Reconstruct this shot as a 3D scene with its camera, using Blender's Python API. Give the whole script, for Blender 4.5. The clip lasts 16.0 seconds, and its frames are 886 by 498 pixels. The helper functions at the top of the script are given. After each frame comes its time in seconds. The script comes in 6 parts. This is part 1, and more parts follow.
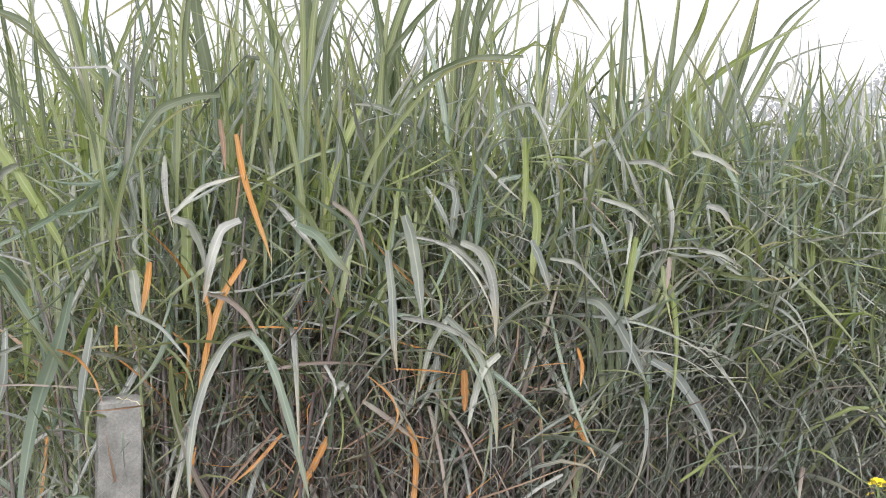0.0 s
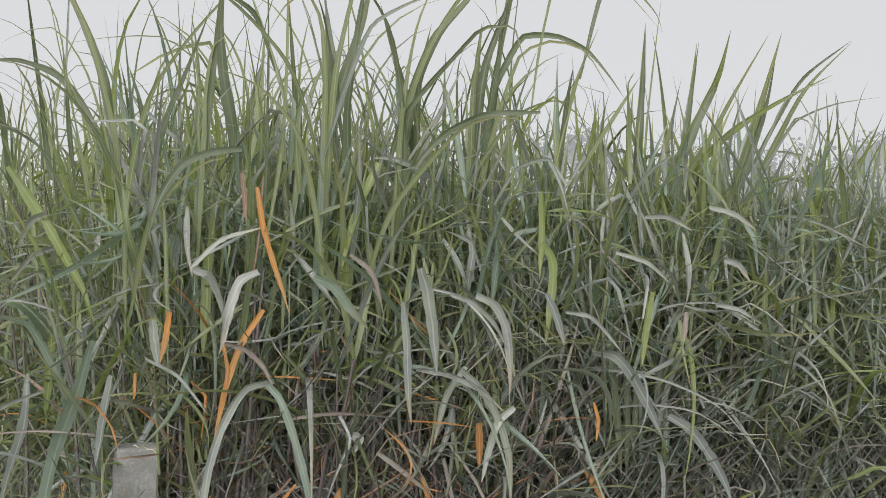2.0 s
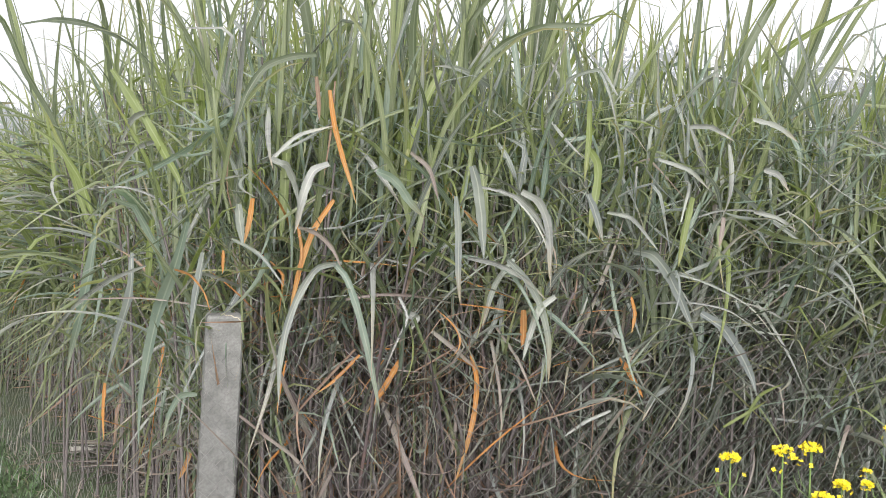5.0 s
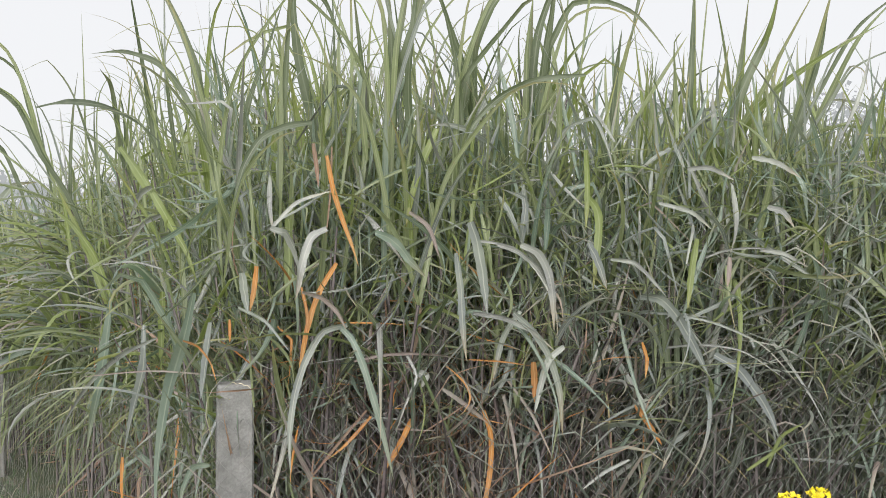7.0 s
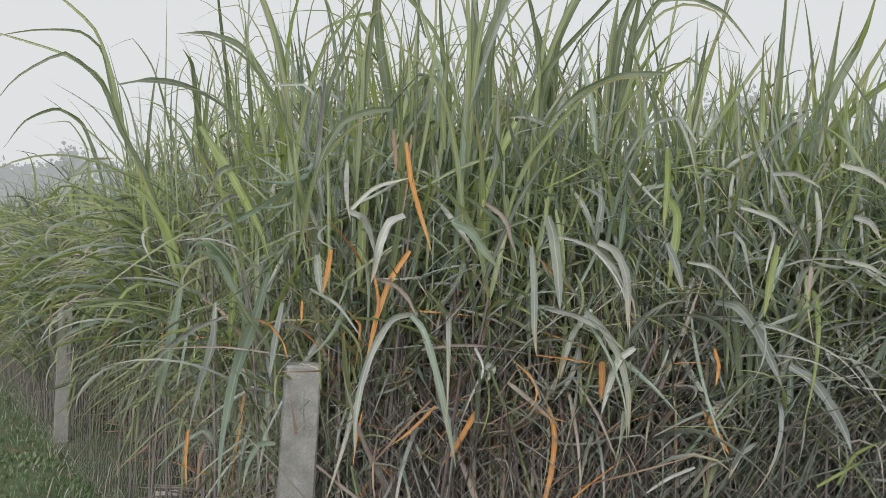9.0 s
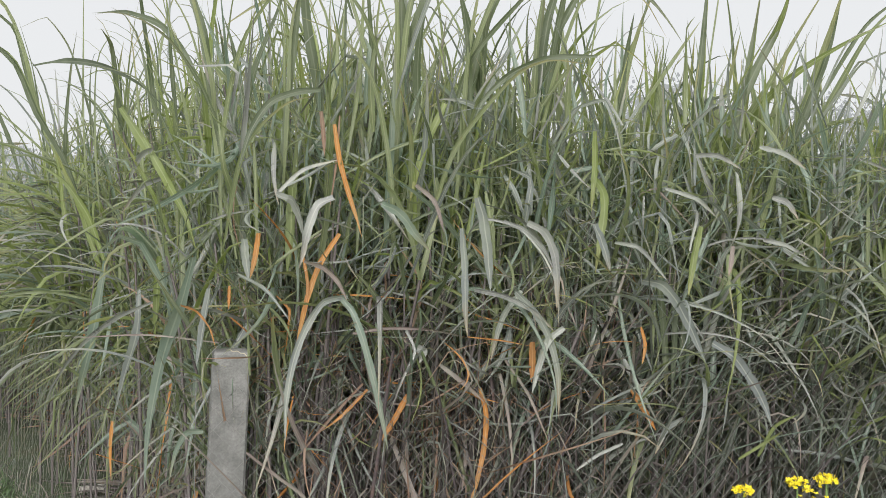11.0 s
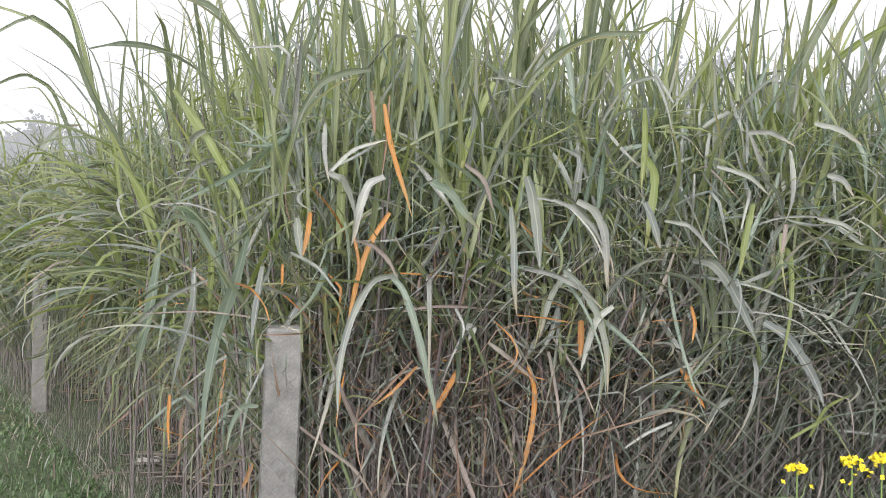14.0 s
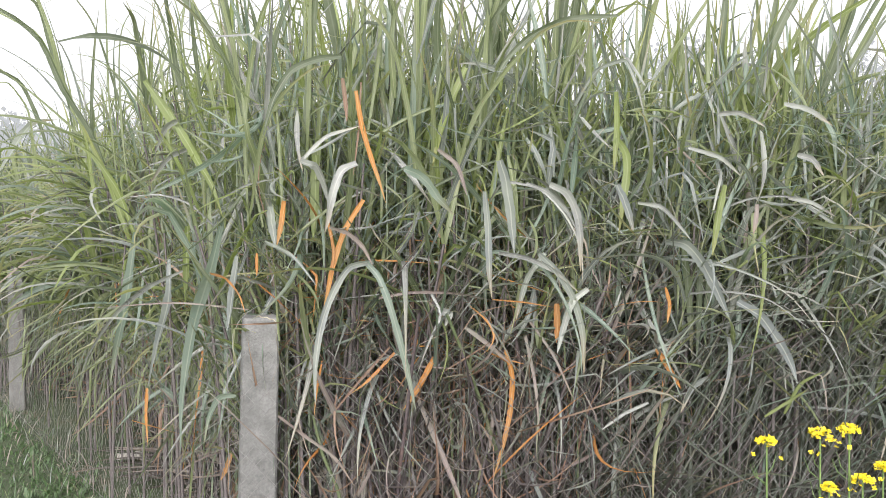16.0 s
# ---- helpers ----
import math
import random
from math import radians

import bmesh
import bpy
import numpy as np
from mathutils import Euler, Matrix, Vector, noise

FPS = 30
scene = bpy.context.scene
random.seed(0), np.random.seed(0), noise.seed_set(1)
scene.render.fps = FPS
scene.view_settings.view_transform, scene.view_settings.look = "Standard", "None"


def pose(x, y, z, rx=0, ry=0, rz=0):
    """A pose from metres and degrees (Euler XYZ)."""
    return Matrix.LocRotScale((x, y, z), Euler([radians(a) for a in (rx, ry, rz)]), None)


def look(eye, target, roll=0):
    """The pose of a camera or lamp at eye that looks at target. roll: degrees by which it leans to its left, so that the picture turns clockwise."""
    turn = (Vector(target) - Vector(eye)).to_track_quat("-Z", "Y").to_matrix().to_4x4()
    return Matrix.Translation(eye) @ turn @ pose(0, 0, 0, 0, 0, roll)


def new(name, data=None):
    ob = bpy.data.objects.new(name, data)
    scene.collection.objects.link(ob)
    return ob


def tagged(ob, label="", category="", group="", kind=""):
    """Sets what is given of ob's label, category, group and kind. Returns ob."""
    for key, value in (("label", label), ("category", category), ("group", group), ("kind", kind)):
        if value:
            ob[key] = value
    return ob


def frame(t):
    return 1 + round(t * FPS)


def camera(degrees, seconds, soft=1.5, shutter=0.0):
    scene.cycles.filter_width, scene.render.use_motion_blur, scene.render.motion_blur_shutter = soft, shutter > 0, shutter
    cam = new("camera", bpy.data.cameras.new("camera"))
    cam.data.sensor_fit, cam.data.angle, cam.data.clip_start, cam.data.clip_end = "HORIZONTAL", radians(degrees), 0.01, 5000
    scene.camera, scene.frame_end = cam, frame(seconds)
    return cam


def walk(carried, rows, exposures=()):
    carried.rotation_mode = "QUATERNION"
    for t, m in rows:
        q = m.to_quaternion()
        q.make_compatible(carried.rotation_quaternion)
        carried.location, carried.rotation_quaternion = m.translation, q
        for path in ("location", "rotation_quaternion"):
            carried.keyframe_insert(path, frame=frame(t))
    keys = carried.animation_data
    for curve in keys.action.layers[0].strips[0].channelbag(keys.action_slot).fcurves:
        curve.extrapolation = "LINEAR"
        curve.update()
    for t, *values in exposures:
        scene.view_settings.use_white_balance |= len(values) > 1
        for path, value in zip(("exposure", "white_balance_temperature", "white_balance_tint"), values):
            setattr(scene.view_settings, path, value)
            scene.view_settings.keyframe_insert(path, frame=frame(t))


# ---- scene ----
# ---- camera and walk: seconds, x, y, z, turn about x, y and z ----
cam = camera(55.8, 16.0, 0.6)
ROWS = [
    (0.0, 0.011, 0.005, 1.594, 90.84, 1.26, 0.18),
    (0.5, -0.016, -0.030, 1.595, 92.49, 1.13, 2.30),
    (1.0, -0.006, -0.036, 1.612, 95.81, 1.76, 2.57),
    (1.5, 0.003, -0.050, 1.617, 96.39, 1.88, 2.61),
    (2.0, 0.032, -0.021, 1.614, 94.02, 0.55, 1.68),
    (2.5, 0.054, -0.017, 1.610, 91.21, -0.25, 1.16),
    (3.0, 0.037, -0.059, 1.589, 90.45, -0.49, 3.14),
    (3.5, 0.046, -0.207, 1.560, 88.14, -2.01, 6.08),
    (6.0, 0.213, -0.315, 1.530, 89.31, -0.90, 7.41),
    (6.5, 0.238, -0.304, 1.551, 90.88, 0.73, 6.99),
    (7.0, 0.219, -0.307, 1.558, 91.79, 1.94, 8.71),
    (7.5, 0.174, -0.322, 1.561, 92.05, 1.35, 12.26),
    (8.0, 0.139, -0.324, 1.567, 91.67, 0.46, 15.78),
    (8.5, 0.130, -0.324, 1.561, 91.65, -0.50, 16.04),
    (9.0, 0.147, -0.304, 1.544, 91.50, -1.23, 12.32),
    (11.5, 0.154, -0.287, 1.525, 89.96, -0.55, 7.38),
    (12.0, 0.163, -0.280, 1.522, 88.58, -0.35, 6.83),
    (12.5, 0.158, -0.273, 1.529, 89.10, 0.46, 5.78),
    (13.0, 0.175, -0.267, 1.531, 90.00, 0.92, 4.16),
    (13.5, 0.156, -0.296, 1.523, 88.88, -0.25, 6.91),
    (14.0, 0.136, -0.316, 1.526, 89.23, -0.55, 10.69),
    (14.5, 0.139, -0.341, 1.524, 89.38, -0.53, 11.88),
    (15.0, 0.145, -0.335, 1.525, 88.79, -0.14, 12.42),
    (15.5, 0.158, -0.313, 1.508, 87.62, -0.13, 10.09),
    (16.0, 0.159, -0.316, 1.507, 88.62, 0.56, 9.38),
]

EXPOSURES = [(0.0, 0.48, 6430, 12.9), (0.5, 0.35, 6430, 12.6), (1.0, -0.05, 6500, 9.8), (1.5, -0.15, 6500, 9.5), (2.0, -0.05, 6500, 9.2), (2.5, 0.09, 6500, 8.0), (3.0, 0.42, 6500, 8.8), (3.5, 0.33, 6500, 7.6), (6.0, 0.67, 6430, 12.5), (6.5, 0.50, 6430, 12.4), (7.0, 0.29, 6500, 9.7), (7.5, 0.09, 6500, 9.6), (8.0, -0.03, 6500, 9.2), (8.5, -0.05, 6500, 8.8), (9.0, 0.02, 6500, 8.4), (11.5, 0.30, 6500, 8.8), (12.0, 0.55, 6500, 8.2), (13.0, 0.61, 6430, 11.7), (13.5, 0.50, 6430, 12.1), (14.0, 0.48, 6430, 12.5), (15.0, 0.41, 6430, 12.5), (15.5, 0.58, 6430, 12.5), (16.0, 0.68, 6430, 12.5)]
walk(cam, [(t, pose(x, y, z, rx, ry, rz)) for t, x, y, z, rx, ry, rz in ROWS], EXPOSURES)

# ---- overcast daylight: a white, hazy sky and a weak, wide sun ----
world = bpy.data.worlds.new("overcast_sky")
scene.world = world
world.use_nodes = True
wn, wl = world.node_tree.nodes, world.node_tree.links
wn.clear()
sky = wn.new("ShaderNodeTexSky")
sky.sky_type = "NISHITA"
sky.sun_disc = False
sky.sun_elevation, sky.sun_rotation = radians(34), radians(178)
sky.air_density, sky.dust_density, sky.ozone_density = 1.0, 6.0, 1.0
veil = wn.new("ShaderNodeMix")
veil.data_type = "RGBA"
veil.inputs[0].default_value = 0.88
veil.inputs[7].default_value = (8.1, 8.1, 8.2, 1)
wl.new(sky.outputs[0], veil.inputs[6])
back = wn.new("ShaderNodeBackground")
back.inputs[1].default_value = 0.1
wl.new(veil.outputs[2], back.inputs[0])
wo = wn.new("ShaderNodeOutputWorld")
wl.new(back.outputs[0], wo.inputs[0])

sun = new("sun", bpy.data.lights.new("sun", "SUN"))
sun.data.energy, sun.data.angle, sun.data.color = 3.95, radians(46), (1.0, 0.98, 0.94)
sun.matrix_world = look((0.6, -9, 9.1), (0, 3, 1))


# ---- materials ----
class Nodes:
    """A small helper round one node tree."""

    def __init__(self, name):
        self.mat = bpy.data.materials.new(name)
        self.mat.use_nodes = True
        self.tree = self.mat.node_tree
        self.tree.nodes.clear()
        self.out = self.add("ShaderNodeOutputMaterial")

    def add(self, kind, **values):
        node = self.tree.nodes.new(kind)
        for key, value in values.items():
            node.inputs[key.replace("_", " ")].default_value = value
        return node

    def link(self, a, b):
        self.tree.links.new(a, b)

    def mix(self, fac, a, b, blend="MIX"):
        node = self.tree.nodes.new("ShaderNodeMix")
        node.data_type, node.blend_type = "RGBA", blend
        for slot, value in ((0, fac), (6, a), (7, b)):
            if isinstance(value, (tuple, list)):
                node.inputs[slot].default_value = (*value, 1)
            elif isinstance(value, (int, float)):
                node.inputs[slot].default_value = value
            else:
                self.link(value, node.inputs[slot])
        return node.outputs[2]

    def math(self, op, a, b=0.0):
        node = self.tree.nodes.new("ShaderNodeMath")
        node.operation = op
        for slot, value in ((0, a), (1, b)):
            if isinstance(value, (int, float)):
                node.inputs[slot].default_value = value
            else:
                self.link(value, node.inputs[slot])
        return node.outputs[0]

    def remap(self, value, lo, hi, a=0.0, b=1.0):
        node = self.tree.nodes.new("ShaderNodeMapRange")
        self.link(value, node.inputs[0])
        for slot, number in ((1, lo), (2, hi), (3, a), (4, b)):
            node.inputs[slot].default_value = number
        return node.outputs[0]

    def noise(self, scale, detail=3.0, vector=None, rough=0.55):
        node = self.add("ShaderNodeTexNoise", Scale=scale, Detail=detail, Roughness=rough)
        if vector is not None:
            self.link(vector, node.inputs["Vector"])
        return node.outputs[0]

    def place(self):
        return self.add("ShaderNodeNewGeometry").outputs["Position"]


def leaf_material(name, low, high, rib, dust, tip, island, gloss=0.42, through_light=0.32):
    """A grass blade: lengthwise veins, a pale midrib, patches of dust, dry tips."""
    n = Nodes(name)
    uv = n.add("ShaderNodeUVMap").outputs[0]
    split = n.add("ShaderNodeSeparateXYZ")
    n.link(uv, split.inputs[0])
    across, along = split.outputs[0], split.outputs[1]
    chance = n.add("ShaderNodeNewGeometry").outputs["Random Per Island"] if island else n.add("ShaderNodeObjectInfo").outputs["Random"]
    where = n.place()
    base = n.mix(chance, low, high)
    # hue drifts along the blade
    drift = n.noise(2.2, 2, where)
    base = n.mix(n.remap(drift, 0.35, 0.7, 0.0, 0.55), base, high)
    # veins
    stretch = n.add("ShaderNodeMapping")
    stretch.inputs["Scale"].default_value = (34, 2.5, 1)
    n.link(uv, stretch.inputs[0])
    vein = n.noise(1.0, 2, stretch.outputs[0])
    base = n.mix(n.remap(vein, 0.3, 0.7, 0.0, 0.30), base, tuple(c * 0.5 for c in low))
    # dust and grey bloom
    bloom = n.noise(5.0, 4, where)
    base = n.mix(n.remap(bloom, 0.42, 0.68, 0.0, dust), base, (0.36, 0.39, 0.33))
    # dry tips and blotches
    spots = n.noise(26.0, 3, where)
    dry = n.math("MULTIPLY", n.remap(along, 0.62, 1.0), n.remap(chance, 0.35, 0.9))
    dry = n.math("MAXIMUM", dry, n.remap(spots, 0.68, 0.76, 0.0, 0.6))
    base = n.mix(n.math("MULTIPLY", dry, tip), base, (0.38, 0.27, 0.13))
    # midrib
    side = n.math("ABSOLUTE", n.math("SUBTRACT", across, 0.5))
    base = n.mix(n.remap(side, 0.035, 0.085, 0.75, 0.0), base, rib)
    bsdf = n.add("ShaderNodeBsdfPrincipled", Roughness=gloss, Specular_IOR_Level=0.55)
    n.link(base, bsdf.inputs["Base Color"])
    n.link(n.remap(bloom, 0.3, 0.75, gloss - 0.08, gloss + 0.22), bsdf.inputs["Roughness"])
    bump = n.add("ShaderNodeBump", Strength=0.35, Distance=0.002)
    n.link(vein, bump.inputs["Height"])
    n.link(bump.outputs[0], bsdf.inputs["Normal"])
    back_light = n.add("ShaderNodeBsdfTranslucent")
    n.link(n.mix(0.6, base, n.mix(1.0, base, (1.35, 1.45, 0.85), "MULTIPLY")), back_light.inputs[0])
    both = n.add("ShaderNodeMixShader", Fac=through_light)
    n.link(bsdf.outputs[0], both.inputs[1])
    n.link(back_light.outputs[0], both.inputs[2])
    n.link(both.outputs[0], n.out.inputs[0])
    return n.mat


def leaf_set(island):
    end = "_field" if island else ""
    return {
        "green": leaf_material("leaf_green" + end, (0.192, 0.230, 0.122), (0.325, 0.370, 0.205), (0.39, 0.42, 0.27), 0.3, 0.8, island, 0.32, 0.48),
        "grey": leaf_material("leaf_bloom" + end, (0.195, 0.217, 0.222), (0.312, 0.338, 0.342), (0.46, 0.48, 0.43), 0.7, 0.7, island, 0.30, 0.42),
        "pale": leaf_material("leaf_pale" + end, (0.178, 0.184, 0.180), (0.270, 0.276, 0.268), (0.34, 0.345, 0.32), 0.6, 0.5, island, 0.30, 0.16),
        "teal": leaf_material("leaf_blue_green" + end, (0.160, 0.218, 0.186), (0.262, 0.336, 0.285), (0.36, 0.41, 0.34), 0.45, 0.5, island, 0.30, 0.44),
        "lime": leaf_material("leaf_lime" + end, (0.190, 0.236, 0.080), (0.290, 0.350, 0.125), (0.35, 0.40, 0.21), 0.2, 0.5, island, 0.38, 0.46),
        "tan": leaf_material("leaf_dry" + end, (0.25, 0.198, 0.19), (0.345, 0.282, 0.268), (0.38, 0.32, 0.31), 0.5, 0.4, island, 0.65, 0.35),
        "orange": leaf_material("leaf_orange" + end, (0.38, 0.145, 0.035), (0.60, 0.265, 0.065), (0.58, 0.36, 0.17), 0.2, 0.8, island, 0.6, 0.3),
        "rust": leaf_material("leaf_rust" + end, (0.21, 0.125, 0.095), (0.38, 0.235, 0.175), (0.40, 0.29, 0.22), 0.25, 0.3, island, 0.65, 0.35),
        # low dry leaves, darkened so that ground shade is in the colour
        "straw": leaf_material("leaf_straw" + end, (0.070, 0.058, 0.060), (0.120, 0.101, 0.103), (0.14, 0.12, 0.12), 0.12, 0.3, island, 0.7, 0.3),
        # darker cane green: the backlit look of the tops is put into colour
        "dim_green": leaf_material("leaf_dim_green" + end, (0.086, 0.116, 0.064), (0.148, 0.182, 0.102), (0.22, 0.24, 0.18), 0.3, 0.4, island, 0.42, 0.42),
        # low grass: a darker copy of the dull green, with ground shade in its colour
        "rank": leaf_material("leaf_shaded_grass" + end, (0.064, 0.076, 0.062), (0.114, 0.128, 0.106), (0.15, 0.165, 0.14), 0.15, 0.4, island, 0.55, 0.36),
        "turf": leaf_material("leaf_turf" + end, (0.048, 0.100, 0.036), (0.090, 0.162, 0.060), (0.14, 0.21, 0.10), 0.25, 0.4, island, 0.5, 0.3),
    }


LEAF, FIELD_LEAF = leaf_set(False), leaf_set(True)


def rough_material(name, dark, light, scale, roughness, bump=0.4, depth=0.004, metal=0.0, stain=None):
    """A mottled surface with grain and, if given, stains."""
    n = Nodes(name)
    where = n.add("ShaderNodeTexCoord").outputs["Object"]
    big, small = n.noise(scale, 4, where), n.noise(scale * 9, 4, where)
    base = n.mix(n.remap(big, 0.3, 0.7), dark, light)
    base = n.mix(n.remap(small, 0.35, 0.75, 0.0, 0.45), base, tuple(c * 0.55 for c in dark))
    if stain:
        patch = n.noise(scale * 0.7, 5, where, 0.7)
        base = n.mix(n.remap(patch, 0.54, 0.66, 0.0, 0.75), base, stain)
    bsdf = n.add("ShaderNodeBsdfPrincipled", Metallic=metal)
    n.link(base, bsdf.inputs["Base Color"])
    n.link(n.remap(small, 0.3, 0.7, roughness - 0.12, roughness + 0.1), bsdf.inputs["Roughness"])
    relief = n.add("ShaderNodeBump", Strength=bump, Distance=depth)
    n.link(small, relief.inputs["Height"])
    n.link(relief.outputs[0], bsdf.inputs["Normal"])
    n.link(bsdf.outputs[0], n.out.inputs[0])
    return n.mat


CONCRETE = rough_material("concrete", (0.150, 0.150, 0.147), (0.262, 0.261, 0.256), 14, 0.9, 0.6, 0.004, 0.0, (0.105, 0.104, 0.101))
WIRE = rough_material("galvanised_wire", (0.20, 0.197, 0.194), (0.29, 0.286, 0.282), 12, 0.5, 0.1, 0.001, 0.25, (0.34, 0.29, 0.25))
WIRE_DULL = rough_material("dull_wire", (0.17, 0.165, 0.155), (0.27, 0.262, 0.25), 12, 0.6, 0.1, 0.001, 0.15, (0.20, 0.15, 0.11))
CANE = rough_material("cane_stalk", (0.110, 0.094, 0.097), (0.182, 0.158, 0.157), 7, 0.6, 0.3, 0.002, 0.0, (0.14, 0.16, 0.08))
SHEATH = rough_material("leaf_sheath", (0.19, 0.235, 0.165), (0.29, 0.335, 0.245), 9, 0.5, 0.2, 0.001, 0.0, (0.30, 0.27, 0.20))
CANE_GREEN = rough_material("cane_top", (0.11, 0.145, 0.07), (0.18, 0.215, 0.115), 7, 0.55, 0.3, 0.002, 0.0, (0.28, 0.27, 0.18))
SOIL = rough_material("soil_and_grass", (0.045, 0.062, 0.033), (0.075, 0.098, 0.050), 1.6, 0.95, 0.8, 0.02, 0.0, (0.10, 0.082, 0.05))
DEAD_STEM = rough_material("dead_stem", (0.088, 0.070, 0.076), (0.150, 0.121, 0.127), 5, 0.75, 0.3, 0.002, 0.0, (0.21, 0.125, 0.10))
STEM = rough_material("mustard_stem", (0.12, 0.20, 0.06), (0.20, 0.28, 0.10), 12, 0.6, 0.2, 0.001)
PETAL = rough_material("yellow_petal", (0.72, 0.58, 0.01), (0.85, 0.72, 0.03), 60, 0.6, 0.1, 0.0005)
SCRAP = rough_material("pale_scrap", (0.38, 0.36, 0.33), (0.52, 0.50, 0.46), 18, 0.8, 0.5, 0.004, 0.0, (0.28, 0.24, 0.2))
TWINE = rough_material("pale_twine", (0.45, 0.40, 0.30), (0.60, 0.55, 0.42), 40, 0.9, 0.4, 0.001)


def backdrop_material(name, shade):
    """Far trees as pale grey emission: the haze is put into their own glow."""
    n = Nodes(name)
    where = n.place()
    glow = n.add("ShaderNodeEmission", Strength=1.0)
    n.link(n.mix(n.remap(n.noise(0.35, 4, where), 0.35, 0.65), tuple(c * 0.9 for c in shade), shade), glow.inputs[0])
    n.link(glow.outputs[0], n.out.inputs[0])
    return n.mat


FAR_TREES_GLOW = backdrop_material("far_trees_haze_glow", (0.40, 0.415, 0.425))


# ---- mesh helpers ----
def mesh_object(name, verts, faces, material, parent=None, uvs=None, slots=None, smooth=True, label=""):
    """Links a mesh from arrays: verts (n, 3), quads or triangles (m, k), uv of every vertex."""
    data = bpy.data.meshes.new(name)
    verts, faces = np.asarray(verts, dtype=np.float32), np.asarray(faces, dtype=np.int32)
    data.vertices.add(len(verts))
    data.vertices.foreach_set("co", verts.ravel())
    k = faces.shape[1]
    data.loops.add(faces.size)
    data.loops.foreach_set("vertex_index", faces.ravel())
    data.polygons.add(len(faces))
    data.polygons.foreach_set("loop_start", np.arange(0, faces.size, k, dtype=np.int32))
    data.polygons.foreach_set("loop_total", np.full(len(faces), k, dtype=np.int32))
    if smooth:
        data.polygons.foreach_set("use_smooth", np.ones(len(faces), dtype=bool))
    for m in material if isinstance(material, (list, tuple)) else [material]:
        data.materials.append(m)
    if slots is not None:
        data.polygons.foreach_set("material_index", np.asarray(slots, dtype=np.int32))
    if uvs is not None:
        layer = data.uv_layers.new(name="blade")
        layer.data.foreach_set("uv", np.asarray(uvs, dtype=np.float32)[faces.ravel()].ravel())
    data.update(calc_edges=True)
    ob = new(name, data)
    if parent is not None:
        ob.parent = parent
    if label:
        ob["label"] = label
    return ob


def part(name, bm, material, parent=None, label="", smooth=False):
    """Links a bmesh as one mesh object under a thing or a part."""
    data = bpy.data.meshes.new(name)
    bm.to_mesh(data)
    bm.free()
    for m in material if isinstance(material, (list, tuple)) else [material]:
        data.materials.append(m)
    if smooth:
        data.polygons.foreach_set("use_smooth", np.ones(len(data.polygons), dtype=bool))
    ob = new(name, data)
    if parent is not None:
        ob.parent = parent
    if label:
        ob["label"] = label
    return ob


def ribbons(root, azimuth, length, lean, bend, power, width, twist, kink_at, kink, segments, fold=0.16, sway=None):
    """Many leaf blades at once. Each starts at root, rises at `lean` degrees from upright and bows to `bend` degrees at its tip;
    at the share kink_at of its length it snaps over by `kink` degrees. Returns verts, quads, uvs."""
    count = len(length)
    s = np.linspace(0, 1, segments + 1)
    mid = (s[:-1] + s[1:]) / 2
    angle = lean[:, None] + (bend - lean)[:, None] * mid[None] ** power[:, None]
    angle = angle + kink[:, None] / (1 + np.exp(-(mid[None] - kink_at[:, None]) * 40))
    angle = np.radians(np.clip(angle, -175, 178))
    step = (length / segments)[:, None]
    out = np.concatenate([np.zeros((count, 1)), np.cumsum(np.sin(angle) * step, 1)], 1)
    up = np.concatenate([np.zeros((count, 1)), np.cumsum(np.cos(angle) * step, 1)], 1)
    if sway is None:
        sway = np.zeros(count)
    turn = np.radians(azimuth)[:, None] + np.radians(sway)[:, None] * s[None] ** 1.5
    dirx, diry = np.cos(turn), np.sin(turn)
    line = np.stack([root[:, 0:1] + dirx * out, root[:, 1:2] + diry * out, root[:, 2:3] + up], 2)
    way = np.gradient(line, axis=1)
    way /= np.linalg.norm(way, axis=2, keepdims=True) + 1e-9
    side0 = np.stack([-diry, dirx, np.zeros_like(dirx)], 2)
    normal0 = np.cross(side0, way)
    roll = np.radians(twist)[:, None, None] * s[None, :, None]
    side = side0 * np.cos(roll) + normal0 * np.sin(roll)
    normal = np.cross(side, way)
    profile = (0.5 + 0.5 * np.clip(s / 0.28, 0, 1)) * (1 - np.clip((s - 0.3) / 0.7, 0, 1) ** 1.7)
    half = (width[:, None] * profile[None] / 2)[..., None]
    left, right = line - side * half, line + side * half
    centre = line - normal * half * 2 * fold
    verts = np.stack([left, centre, right], 2).reshape(-1, 3)
    base = (np.arange(count) * (segments + 1) * 3)[:, None, None] + (np.arange(segments) * 3)[None, :, None] + np.arange(2)[None, None]
    faces = np.stack([base, base + 1, base + 4, base + 3], 3).reshape(-1, 4)
    uvs = np.stack(np.broadcast_arrays(np.array([0.0, 0.5, 1.0])[None, None], s[None, :, None], np.zeros((count, 1, 1)))[:2], 3).reshape(-1, 2)
    return verts, faces, uvs


